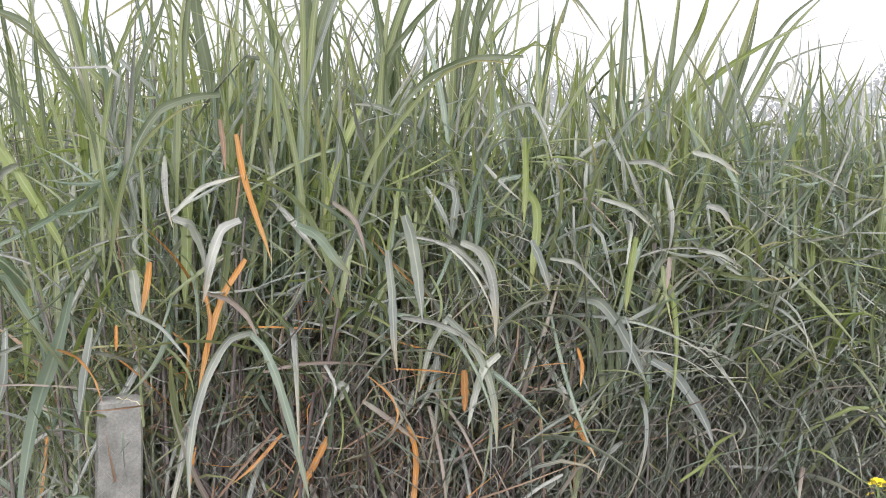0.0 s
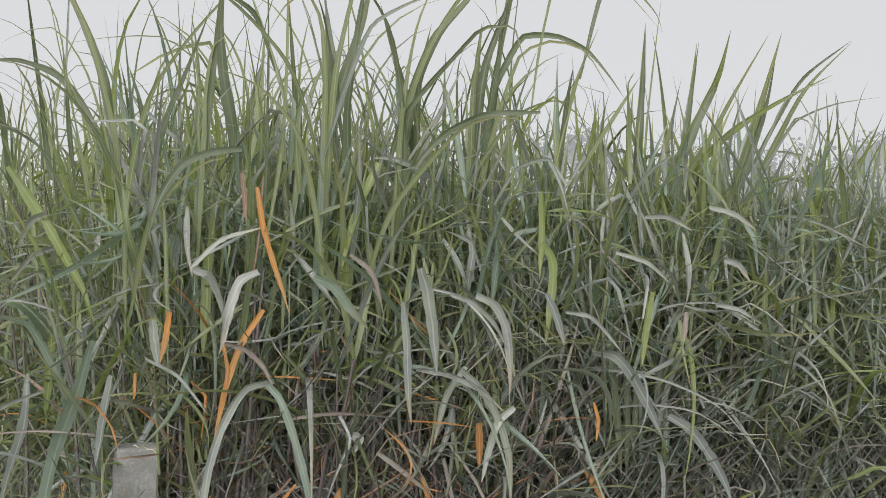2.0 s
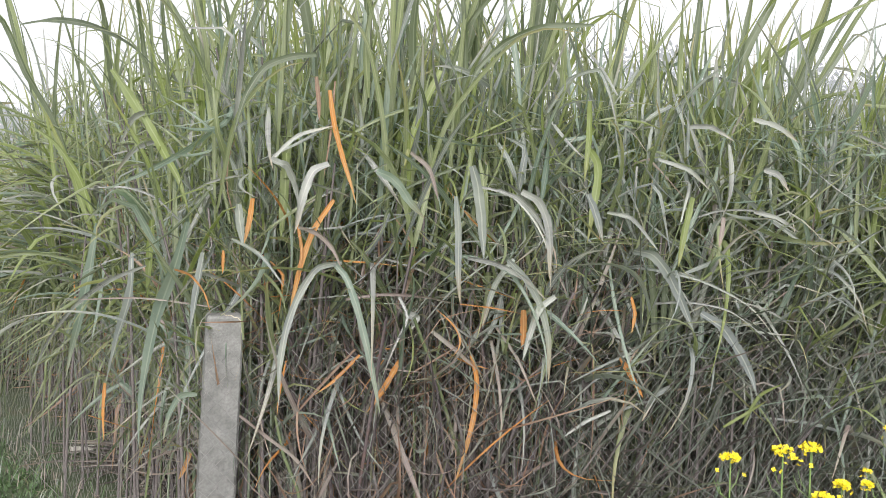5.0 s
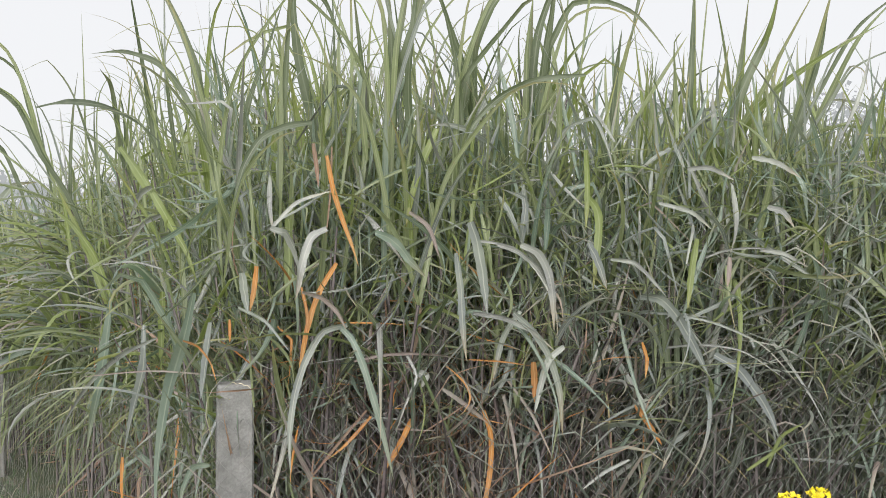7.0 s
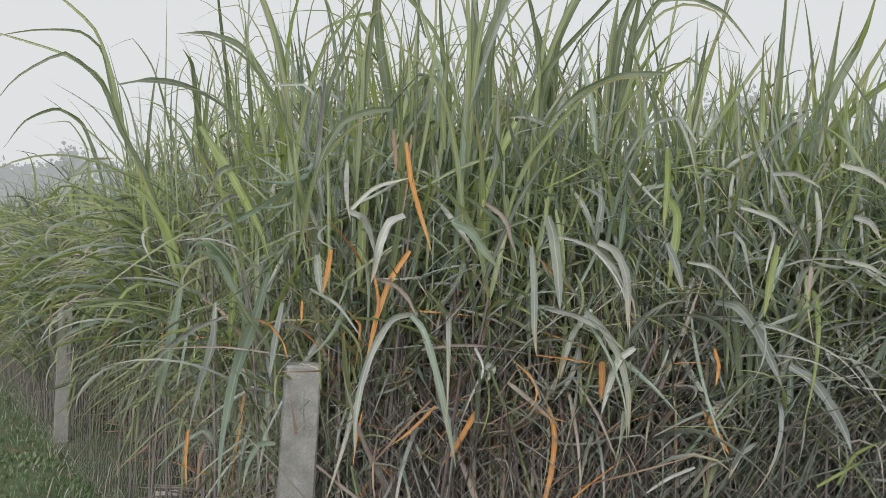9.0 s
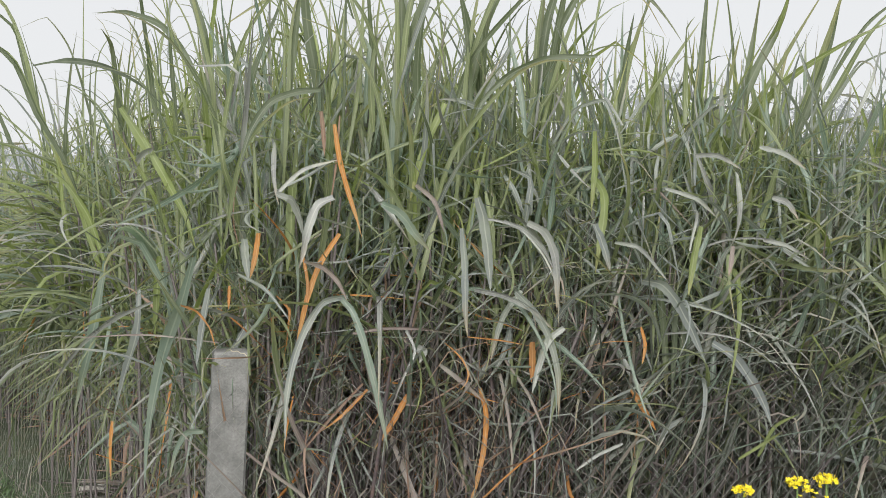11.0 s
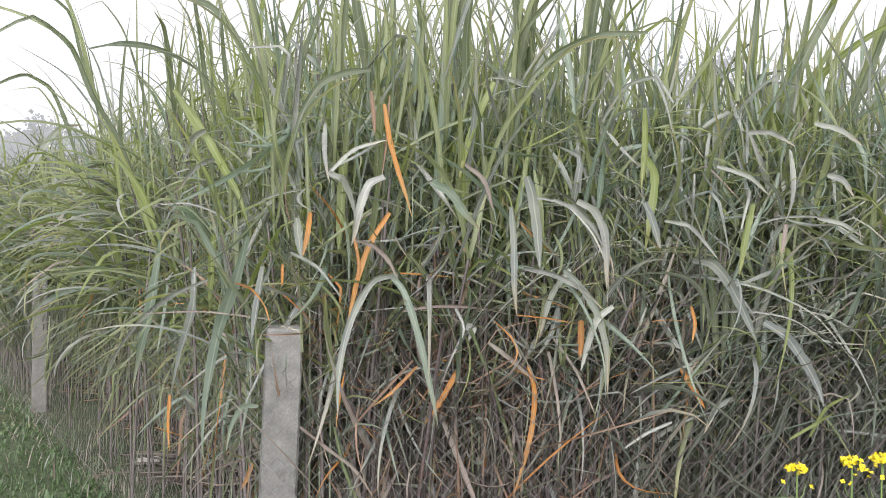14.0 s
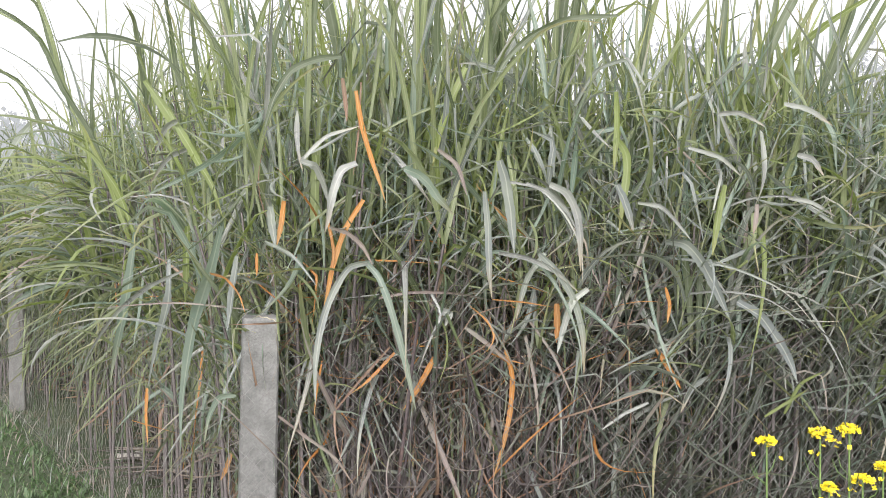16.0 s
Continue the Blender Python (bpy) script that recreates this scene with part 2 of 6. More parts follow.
def tubes(lines, radii, sides):
    """Many open tubes at once: lines (n, k, 3), radii (n, k)."""
    count, k, _ = lines.shape
    way = np.gradient(lines, axis=1)
    way /= np.linalg.norm(way, axis=2, keepdims=True) + 1e-9
    ref = np.where(np.abs(way[..., 2:3]) > 0.9, np.array([1.0, 0, 0]), np.array([0, 0, 1.0]))
    a = np.cross(way, ref)
    a /= np.linalg.norm(a, axis=2, keepdims=True)
    b = np.cross(way, a)
    turn = np.arange(sides) * 2 * np.pi / sides
    ring = a[:, :, None] * np.cos(turn)[None, None, :, None] + b[:, :, None] * np.sin(turn)[None, None, :, None]
    verts = (lines[:, :, None] + ring * radii[:, :, None, None]).reshape(-1, 3)
    i = (np.arange(count) * k * sides)[:, None, None] + (np.arange(k - 1) * sides)[None, :, None]
    j, j2 = np.arange(sides)[None, None], ((np.arange(sides) + 1) % sides)[None, None]
    faces = np.stack([i + j, i + j2, i + sides + j2, i + sides + j], 3).reshape(-1, 4)
    return verts, faces


rng = np.random.default_rng(7)

# ---- plan: the fence turns a corner; the cane field fills the angle behind it ----
CORNER = np.array([-1.0, 2.60])
LEFT, RIGHT = np.array([-0.722, 0.692]), np.array([0.940, 0.342])


def spot(a, b):
    """A place in the field: a metres along the left fence's direction, b along the right one's."""
    return CORNER + np.multiply.outer(a, LEFT) + np.multiply.outer(b, RIGHT)


# ---- ground: one sheet to the horizon ----
def ground_sheet():
    edge = np.concatenate([[-900, -300, -120, -60], np.linspace(-30, 30, 61), [60, 120, 300, 900]])
    x, y = np.meshgrid(edge, edge)
    z = np.array([noise.noise(Vector((px * 0.8, py * 0.8, 0))) for px, py in zip(x.ravel(), y.ravel())]) * 0.02 - 0.02
    n = len(edge)
    i = np.arange(n - 1)[:, None] * n + np.arange(n - 1)[None]
    faces = np.stack([i, i + 1, i + n + 1, i + n], 2).reshape(-1, 4)
    ob = mesh_object("ground", np.stack([x.ravel(), y.ravel(), z], 1), faces, SOIL)
    tagged(ob, "damp earth ground with short green grass", "ground", kind="structure")


ground_sheet()


# ---- fence posts ----
def fence_post(x, y, height, width, turn, lean_x, lean_y, label):
    post = new("fence_post")
    tagged(post, label, "fence post", group="concrete fence posts")
    bm = bmesh.new()
    rings = 9
    previous = None
    for i in range(rings):
        z = -0.25 + (height + 0.25) * i / (rings - 1)
        w = width / 2 * (1.06 - 0.08 * i / (rings - 1))
        ring = []
        cut = w * 0.12
        for px, py in ((-w + cut, -w), (w - cut, -w), (w, -w + cut), (w, w - cut), (w - cut, w), (-w + cut, w), (-w, w - cut), (-w, -w + cut)):
            jig = 0.0018
            ring.append(bm.verts.new((px + random.uniform(-jig, jig), py + random.uniform(-jig, jig), z)))
        if previous:
            for j in range(8):
                bm.faces.new((previous[j], previous[(j + 1) % 8], ring[(j + 1) % 8], ring[j]))
        previous = ring
    top = [bm.verts.new((v.co.x * 0.9, v.co.y * 0.9, v.co.z + 0.008 + random.uniform(-0.002, 0.002))) for v in previous]
    for j in range(8):
        bm.faces.new((previous[j], previous[(j + 1) % 8], top[(j + 1) % 8], top[j]))
    bm.faces.new(top)
    part("shaft", bm, CONCRETE, post)
    post.matrix_world = pose(x, y, 0, lean_x, lean_y, turn)
    return post


P1, P2, P3 = (-1.065, 2.64), (-4.65, 6.18), (-8.80, 10.15)
P4 = (-12.8, 14.0)
P_RIGHT = (3.75, 4.40)
corner_post = fence_post(*P1, 1.18, 0.132, 25, 1.0, 1.9, "weathered grey concrete fence post with chamfered edges")
fence_post(*P2, 1.18, 0.118, 30, 0.0, 0.3, "grey concrete fence post half hidden by hanging cane leaves")
for x, y in (P3, P4, P_RIGHT):
    fence_post(x, y, 1.18, 0.118, 36, 0.5, -0.6, "grey concrete fence post standing in the grass verge")


def tie(post, height, width):
    """A frayed strand laid over the post's head and hanging at one edge."""
    t = np.linspace(0, 1, 14)
    x = np.interp(t, [0, 0.75, 1], [-width * 0.1, width * 0.42, width * 0.44])
    y = np.interp(t, [0, 0.5, 0.75, 1], [-width * 0.2, -width * 0.47, -width * 0.53, -width * 0.54])
    z = np.interp(t, [0, 0.5, 0.75, 1], [height + 0.012, height + 0.008, height - 0.006, height - 0.045]) + 0.003 * np.sin(t * 23)
    v, f = tubes(np.column_stack([x, y, z])[None], np.full((1, 14), 0.0016), 5)
    mesh_object("tie_strand", v, f, TWINE, post, label="pale frayed strand")


tie(corner_post, 1.18, 0.132)


# ---- chain link between the posts ----
def chain_link(p, q, top, cell, gauge, wire, label):
    """A diamond net on the outer side of the posts, with a line wire above and below."""
    fence = new("chain_link_fence")
    tagged(fence, label, "wire fence", group="chain link panels")
    p, q = np.array(p), np.array(q)
    p = p - 0.075 * (q - p) / np.linalg.norm(q - p)
    span = np.linalg.norm(q - p)
    d = (q - p) / span
    outward = np.array([d[1], -d[0]])
    if np.dot(outward, -p) < 0:
        outward = -outward
    columns, rows_ = int(span / cell), int(top / (cell * 1.07))
    lines = []
    for c in range(columns + 1):
        k = np.arange(2 * rows_ + 1)
        u = (c + 0.5 * (k % 2)) * cell
        z = 0.02 + k * cell * 1.07 / 2
        u = u + 0.012 * np.sin(z * 5 + c * 0.7) + rng.normal(0, 0.002, len(k))
        bow = 0.014 * np.sin(u * 2.1) * np.sin(z * 3.0) + 0.004 * (k % 2)
        for shift in (0, 1):
            uu = u if shift == 0 else 2 * c * cell + cell - u + 0.024 * np.sin(z * 5 + c * 0.7) - cell
            uu = np.clip(uu, 0, span)
            xy = p + np.multiply.outer(uu, d) + np.multiply.outer(0.112 + bow + 0.003 * shift, outward)
            lines.append(np.column_stack([xy, z]))
    lines = np.array(lines)
    v, f = tubes(lines, np.full(lines.shape[:2], gauge), 3)
    mesh_object("wire_net", v, f, wire, fence)
    for z in (0.03,):
        t = np.linspace(0, 1, 24)
        sag = z - 0.03 * np.sin(np.pi * t) * (z > 0.5)
        xy = p + np.multiply.outer(t * span, d) + 0.07 * outward
        v, f = tubes(np.column_stack([xy, sag])[None], np.full((1, 24), 0.0018), 5)
        mesh_object("line_wire", v, f, wire, fence)
    return fence


chain_link(P1, P_RIGHT, 1.06, 0.070, 0.0014, WIRE, "sagging grey chain link net in front of the cane")
chain_link(P1, P2, 1.06, 0.070, 0.0009, WIRE_DULL, "grey chain link net with cane leaves hanging over it")
chain_link(P2, P3, 1.06, 0.08, 0.0007, WIRE_DULL, "grey chain link net along the grass verge")
chain_link(P3, P4, 1.06, 0.12, 0.0008, WIRE_DULL, "grey chain link net far along the verge")


# ---- sugarcane ----
def pool(kind, count):
    """Leaf meshes, one metre long, that the plants at the field's edge share."""
    made = []
    for i in range(count):
        one = lambda lo, hi: np.array([rng.uniform(lo, hi)])
        if kind == "spear":
            v = ribbons(np.zeros((1, 3)), np.zeros(1), np.ones(1), one(1, 9), one(18, 105), one(2.4, 4.5), one(0.018, 0.040), one(-50, 50), np.ones(1) * 2, np.zeros(1), 10, 0.34, one(-15, 15))
        elif kind == "arch":
            v = ribbons(np.zeros((1, 3)), np.zeros(1), np.ones(1), one(8, 36), one(48, 140), one(1.6, 3.4), one(0.018, 0.038), one(-80, 80), np.ones(1) * 2, np.zeros(1), 12, 0.30, one(-25, 25))
        elif kind == "kink":
            v = ribbons(np.zeros((1, 3)), np.zeros(1), np.ones(1), one(6, 30), one(25, 60), one(1, 2.5), one(0.018, 0.036), one(-60, 60), one(0.35, 0.8), one(60, 120), 14, 0.26, one(-20, 20))
        elif kind == "broad":
            kinked = rng.random() < 0.25
            v = ribbons(np.zeros((1, 3)), np.zeros(1), np.ones(1), one(15, 50), one(55, 85) if kinked else one(85, 140), one(0.9, 2.2), one(0.028, 0.050), one(-60, 60), one(0.4, 0.7) if kinked else np.ones(1) * 2, one(40, 80) if kinked else np.zeros(1), 11, 0.24, one(-30, 30))
        elif kind == "fine":
            kinked = rng.random() < 0.45
            v = ribbons(np.zeros((1, 3)), np.zeros(1), np.ones(1), one(5, 48), one(30, 70) if kinked else one(35, 115), one(1.0, 2.8), one(0.016, 0.036), one(-120, 120), one(0.3, 0.75) if kinked else np.ones(1) * 2, one(50, 105) if kinked else np.zeros(1), 11, 0.28, one(-45, 45))
        else:
            v = ribbons(np.zeros((1, 3)), np.zeros(1), np.ones(1), one(5, 35), one(150, 178), one(0.25, 0.6), one(0.012, 0.024), one(-260, 260), np.ones(1) * 2, np.zeros(1), 12, 0.3, one(-60, 60))
        data = {}
        for colour in LEAF:
            holder = mesh_object("leaf", v[0], v[1], LEAF[colour], uvs=v[2])
            data[colour] = holder.data
            bpy.data.objects.remove(holder)
        made.append(data)
    return made


POOLS = {"spear": pool("spear", 12), "arch": pool("arch", 22), "kink": pool("kink", 12), "hang": pool("hang", 16), "fine": pool("fine", 26), "broad": pool("broad", 22)}


def add_leaf(plant, kind, colour, at, azimuth, length, tilt=0.0, label=""):
    ob = new("leaf", POOLS[kind][rng.integers(len(POOLS[kind]))][colour])
    ob.parent = plant
    ob.matrix_basis = Matrix.Translation(at) @ pose(0, 0, 0, 0, tilt, azimuth) @ Matrix.Diagonal((length, length, length, 1))
    if label:
        ob["label"] = label
    return ob


def stalk_line(height, lean, azimuth, points=9):
    t = np.linspace(0, 1, points)
    out = lean * t ** 1.6 * height
    return np.column_stack([np.cos(azimuth) * out, np.sin(azimuth) * out, t * height])


def cane_plant(x, y, stalk, leaves, dead, reach, fresh, label, face=None, ripe=0.75):
    """One cane: a jointed stalk, two ranks of green leaves, upright spears, dead leaves below."""
    plant = new("sugarcane_plant")
    tagged(plant, label, "sugarcane", group="sugarcane plants at the field edge")
    plant.location = (x, y, 0)
    azimuth = rng.uniform(0, 2 * np.pi)
    lean = rng.uniform(0.0, 0.32)
    joints = 22
    line = stalk_line(stalk, lean, azimuth, joints)
    thick = rng.uniform(0.005, 0.0095)
    radii = thick * (1 - 0.45 * np.linspace(0, 1, joints) ** 3) * (1 + 0.12 * (np.arange(joints) % 3 == 0))
    v, f = tubes(line[None], radii[None], 7)
    mesh_object("stalk", v, f, CANE if rng.random() < ripe else CANE_GREEN, plant)
    rank = rng.uniform(0, 360) if face is None else face + rng.uniform(-35, 35)
    for i in range(leaves):
        share = i / max(leaves - 1, 1)
        t = 0.52 + 0.48 * share
        k = int(t * (joints - 1))
        kind = "arch" if rng.random() < 0.5 else "kink"
        if share > 0.8:
            kind = "spear" if rng.random() < 0.65 else "kink"
        roll = rng.random()
        colour = "grey" if roll < 0.62 - 0.52 * share else "green"
        if share > 0.55 and rng.random() < fresh:
            colour = "lime"
        # some upper leaves are coloured darker, as if backlit
        elif share > 0.65 and rng.random() < 0.32:
            colour = "dim_green"
        if share < 0.25 and rng.random() < 0.12:
            colour = "tan"
        elif rng.random() < 0.12:
            colour = "pale"
        elif share < 0.85 and rng.random() < 0.2:
            colour = "teal"
        add_leaf(plant, kind, colour, line[k], rank + 180 * (i % 2) + rng.normal(0, 40), reach * rng.uniform(0.55, 1.2) * (1.0 - 0.12 * (kind == "spear")), rng.uniform(-6, 10) + (1 - share) * rng.uniform(0, 30))
    for i in range(dead):
        k = int(rng.uniform(0.12, 0.62) * (joints - 1))
        add_leaf(plant, "hang", str(rng.choice(["orange", "rust", "tan"], p=(0.06, 0.24, 0.7))), line[k], rng.uniform(0, 360), rng.uniform(0.4, 0.95))
    return plant


LABELS = (
    "tall sugarcane with dusty arching leaves behind the fence",
    "sugarcane plant with fresh lime green upper leaves",
    "sugarcane plant with dry tan leaves hanging from its stalk",
)


def edge_row(count, a_range, b_range, stalk_range, leaves, dead, reach, face=None):
    a, b = rng.uniform(*a_range, count), rng.uniform(*b_range, count)
    for (x, y), one in zip(spot_list(a, b), range(count)):
        fresh = rng.choice([0.1, 0.5])
        n_dead = int(rng.integers(dead[0], dead[1] + 1))
        if b[one] > 1.9 and a_range[1] < 1:
            n_dead = n_dead // 3
        label = LABELS[1] if fresh > 0.5 else LABELS[2] if n_dead > (dead[0] + dead[1]) / 2 else LABELS[0]
        short = 0.6 if b[one] > 2.3 + 1.1 * a[one] else 0.0
        cane_plant(x, y, rng.uniform(*stalk_range) - short, int(rng.integers(leaves[0], leaves[1] + 1)), n_dead, reach, fresh, label, face, 0.15 if b[one] > 1.8 else 0.75)


def spot_list(a, b):
    return CORNER + a[:, None] * LEFT + b[:, None] * RIGHT


edge_row(60, (0.28, 0.85), (0.2, 4.6), (1.1, 1.6), (11, 15), (5, 9), 0.95, -70)
edge_row(50, (0.85, 1.7), (0.3, 5.0), (1.35, 2.05), (9, 12), (1, 3), 1.2)
edge_row(52, (1.3, 8.2), (0.74, 1.15), (1.25, 1.8), (11, 15), (2, 5), 1.0, 226)
edge_row(58, (0.9, 9.5), (1.0, 1.9), (1.5, 2.1), (11, 14), (1, 3), 1.2)


def cane_shoot(x, y, stalk, leaves, face, greens, label, kind="fine", length=(0.4, 0.85), spread=75):
    """A thin side shoot with narrow, arching leaves."""
    shoot = new("cane_shoot")
    tagged(shoot, label, "sugarcane", group="thin cane shoots at the fence")
    shoot.location = (x, y, 0)
    joints = 14
    line = stalk_line(stalk, rng.uniform(0.0, 0.28), rng.uniform(0, 6.28), joints)
    radii = rng.uniform(0.004, 0.007) * (1 - 0.5 * np.linspace(0, 1, joints) ** 2)
    v, f = tubes(line[None], radii[None], 6)
    mesh_object("stalk", v, f, CANE if rng.random() < 0.6 else CANE_GREEN, shoot)
    for i in range(leaves):
        k = int((0.58 + 0.42 * i / (leaves - 1)) * (joints - 1))
        colour = str(rng.choice(["pale", "grey", "green", "lime", "tan", "teal"], p=greens))
        add_leaf(shoot, kind, colour, line[k], face + rng.normal(0, spread), rng.uniform(*length), rng.uniform(-10, 35))
    return shoot


SHOOT = ("thin cane shoot with narrow arching grey green leaves", "thin cane shoot with narrow green leaves over the verge fence")
for x, y in spot_list(rng.uniform(0.14, 0.75, 78), rng.uniform(0.35, 4.3, 78)):
    cane_shoot(x, y, rng.uniform(0.9, 1.75), 11, -70, (0.15, 0.36, 0.18, 0.07, 0.06, 0.18), SHOOT[0])
for x, y in spot_list(rng.uniform(1.0, 5.0, 60), rng.uniform(0.4, 0.95, 60)):
    cane_shoot(x, y, rng.uniform(1.15, 1.9), 12, 226, (0.13, 0.13, 0.30, 0.26, 0.02, 0.16), SHOOT[1], "broad", (0.55, 1.0), 55)
for x, y in spot_list(rng.uniform(5.0, 14.0, 40), rng.uniform(0.1, 0.5, 40)):
    cane_shoot(x, y, rng.uniform(1.0, 1.9), 11, 226, (0.13, 0.13, 0.30, 0.26, 0.02, 0.16), SHOOT[1], "broad", (0.55, 1.0), 60)
far_a = rng.uniform(2.0, 13.2, 58)
for x, y in spot_list(np.where((far_a > 3.4) & (far_a < 5.3), far_a + 3.0, far_a), rng.uniform(0.2, 0.6, 58)):
    cane_shoot(x, y, rng.uniform(1.4, 2.1), 11, 226, (0.13, 0.13, 0.30, 0.26, 0.02, 0.16), "leaning cane with long leaves drooping over the verge fence", "broad", (0.7, 1.1), 45)


# ---- the field behind: past counting, one object ----
def cane_field(name, a, b, stalk, leaves, reach, segments, label, width=(0.012, 0.034), thick=0.0115, dull=0.0):
    """Stalks and leaves of many canes at the places (a, b)."""
    xy = spot_list(a, b)
    count = len(a)
    stalk = np.maximum(stalk - 0.35 * ((b > 2.3 + 1.1 * a) & (b < 7)), 0.5)
    lean, az = rng.uniform(0, 0.24, count), rng.uniform(0, 2 * np.pi, count)
    t = np.linspace(0, 1, 4)
    out = lean[:, None] * t[None] ** 1.6 * stalk[:, None]
    lines = np.stack([xy[:, 0:1] + np.cos(az)[:, None] * out, xy[:, 1:2] + np.sin(az)[:, None] * out, t[None] * stalk[:, None]], 2)
    tv, tf = tubes(lines, np.full((count, 4), thick), 4)
    share = np.tile(np.linspace(0, 1, leaves), count)
    who = np.repeat(np.arange(count), leaves)
    level = 0.48 + 0.52 * share
    out = lean[who] * level ** 1.6 * stalk[who]
    root = np.column_stack([xy[who, 0] + np.cos(az[who]) * out, xy[who, 1] + np.sin(az[who]) * out, level * stalk[who]])
    n = len(who)
    rank = np.repeat(rng.uniform(0, 360, count), leaves) + 180 * np.tile(np.arange(leaves) % 2, count) + rng.normal(0, 45, n)
    spear = (share > 0.75) & (rng.random(n) < 0.65)
    kinked = (~spear) & (rng.random(n) < 0.45)
    bend = np.where(spear, rng.uniform(18, 110, n), rng.uniform(50, 145, n))
    v, f, uv = ribbons(root, rank, reach * rng.uniform(0.55, 1.2, n), rng.uniform(2, 22, n) + (1 - share) * rng.uniform(0, 35, n), np.where(kinked, 55, bend), np.where(spear, rng.uniform(2.2, 4.5, n), rng.uniform(1.5, 3.2, n)), rng.uniform(*width, n), rng.uniform(-130, 130, n), np.where(kinked, rng.uniform(0.4, 0.75, n), 2), np.where(kinked, 85, 0), segments, 0.30, rng.uniform(-25, 25, n))
    pick = rng.random(n)
    colour = np.where(pick < 0.62 - 0.38 * share, 1, 0)
    colour = np.where((share > 0.5) & (rng.random(n) < 0.34), 2, colour)
    colour = np.where((share < 0.3) & (rng.random(n) < 0.25), 3, colour)
    colour = np.where(rng.random(n) < 0.12, 4, colour)
    colour = np.where((share < 0.85) & (rng.random(n) < 0.17), 5, colour)
    # slot 6 near the top: backlit darkness given as leaf colour
    colour = np.where((share > 0.65) & (rng.random(n) < 0.26), 6, colour)
    colour = np.where((share > 0.7) & ((colour == 1) | (colour == 4)) & (rng.random(n) < 0.75), 0, colour)
    colour = np.where(rng.random(n) < dull, 6, colour)
    slots = np.concatenate([np.repeat(colour, segments * 2), np.full(len(tf), 7)])
    verts = np.concatenate([v, tv])
    faces = np.concatenate([f, tf + len(v)])
    uvs = np.concatenate([uv, np.full((len(tv), 2), 0.3)])
    mats = [FIELD_LEAF[c] for c in ("green", "grey", "lime", "tan", "pale", "teal", "dim_green")] + [CANE]
    ob = mesh_object(name, verts, faces, mats, uvs=uvs, slots=slots)
    tagged(ob, label, "sugarcane field", kind="stuff")
    return ob


def scatter(count, a0, a1, b0, b1):
    return rng.uniform(a0, a1, count), rng.uniform(b0, b1, count)


a, b = scatter(330, 0.2, 1.5, 0.1, 4.8)
cane_field("cane_tillers", a, b, rng.uniform(0.6, 1.75, len(a)), 12, 0.66, 8, "thin cane shoots crowded along the net", (0.012, 0.030), 0.006, 0.3)
a, b = scatter(170, 0.3, 8.5, 0.65, 1.6)
cane_field("cane_tillers", a, b, rng.uniform(0.6, 1.7, len(a)), 11, 0.75, 8, "thin cane shoots leaning over the verge fence", (0.010, 0.026), 0.006, 0.3)
a, b = scatter(210, 0.9, 5.0, 0.5, 2.0)
cane_field("cane_tillers", a, b, rng.uniform(1.8, 2.45, len(a)), 12, 0.9, 8, "tall thin cane tops at the corner of the field", (0.010, 0.024), 0.005)
a, b = scatter(330, 5.7, 16.0, 0.05, 0.55)
cane_field("cane_tillers", a, b, rng.uniform(0.5, 1.5, len(a)), 12, 0.95, 8, "lush green cane drooping over the far verge fence", (0.012, 0.028), 0.006, 0.55)
a, b = scatter(70, 0.35, 2.4, 0.3, 0.9)
cane_field("cane_tillers", a, b, rng.uniform(0.6, 1.1, len(a)), 11, 0.7, 9, "low green cane shoots pressed against the verge fence", (0.012, 0.026), 0.005)
a, b = scatter(480, 1.5, 8.0, 1.4, 10.0)
cane_field("sugarcane_field", a, b, rng.uniform(1.4, 2.1, len(a)), 14, 1.15, 9, "dense sugarcane behind the front plants")
a, b = scatter(1500, 6.0, 32.0, 0.3, 10.0)
cane_field("sugarcane_field", a, b, rng.uniform(1.5, 2.2, len(a)), 12, 1.2, 5, "sugarcane running away along the verge", dull=0.4)
a, b = scatter(1500, 0.3, 26.0, 5.0, 32.0)
cane_field("sugarcane_field", a, b, rng.uniform(1.5, 2.2, len(a)), 12, 1.2, 5, "sugarcane far back in the hazy field")


# ---- dead leaves and stubble low in the cane ----
def understory(name, a, b, per, colours, low, high, length, width, label, lean=None, bend=None, fold=0.4, heading=None):
    xy = spot_list(a, b)
    who = np.repeat(np.arange(len(a)), per)
    n = len(who)
    folded = rng.random(n) < fold
    root = np.column_stack([xy[who] + rng.normal(0, 0.05, (n, 2)), rng.uniform(low, high, n)])
    start = np.where(rng.random(n) < 0.4, rng.uniform(125, 172, n), rng.uniform(3, 45, n)) if lean is None else rng.uniform(*lean, n)
    end = start + rng.normal(0, 28, n) if bend is None else rng.uniform(*bend, n)
    way = rng.uniform(0, 360, n) if heading is None else rng.normal(*heading, n)
    v, f, uv = ribbons(root, way, rng.uniform(*length, n), start, end, rng.uniform(0.6, 1.8, n), rng.uniform(*width, n), rng.uniform(-160, 160, n), np.where(folded, rng.uniform(0.25, 0.75, n), 2.0), np.where(folded, rng.choice([-1, 1], n) * rng.uniform(35, 120, n), 0), 8, 0.25, rng.uniform(-35, 35, n))
    slot = rng.choice(len(colours), n, p=[c[1] for c in colours])
    ob = mesh_object(name, v, f, [FIELD_LEAF[c[0]] for c in colours], uvs=uv, slots=np.repeat(slot, 16))
    tagged(ob, label, "dry leaves", kind="stuff")


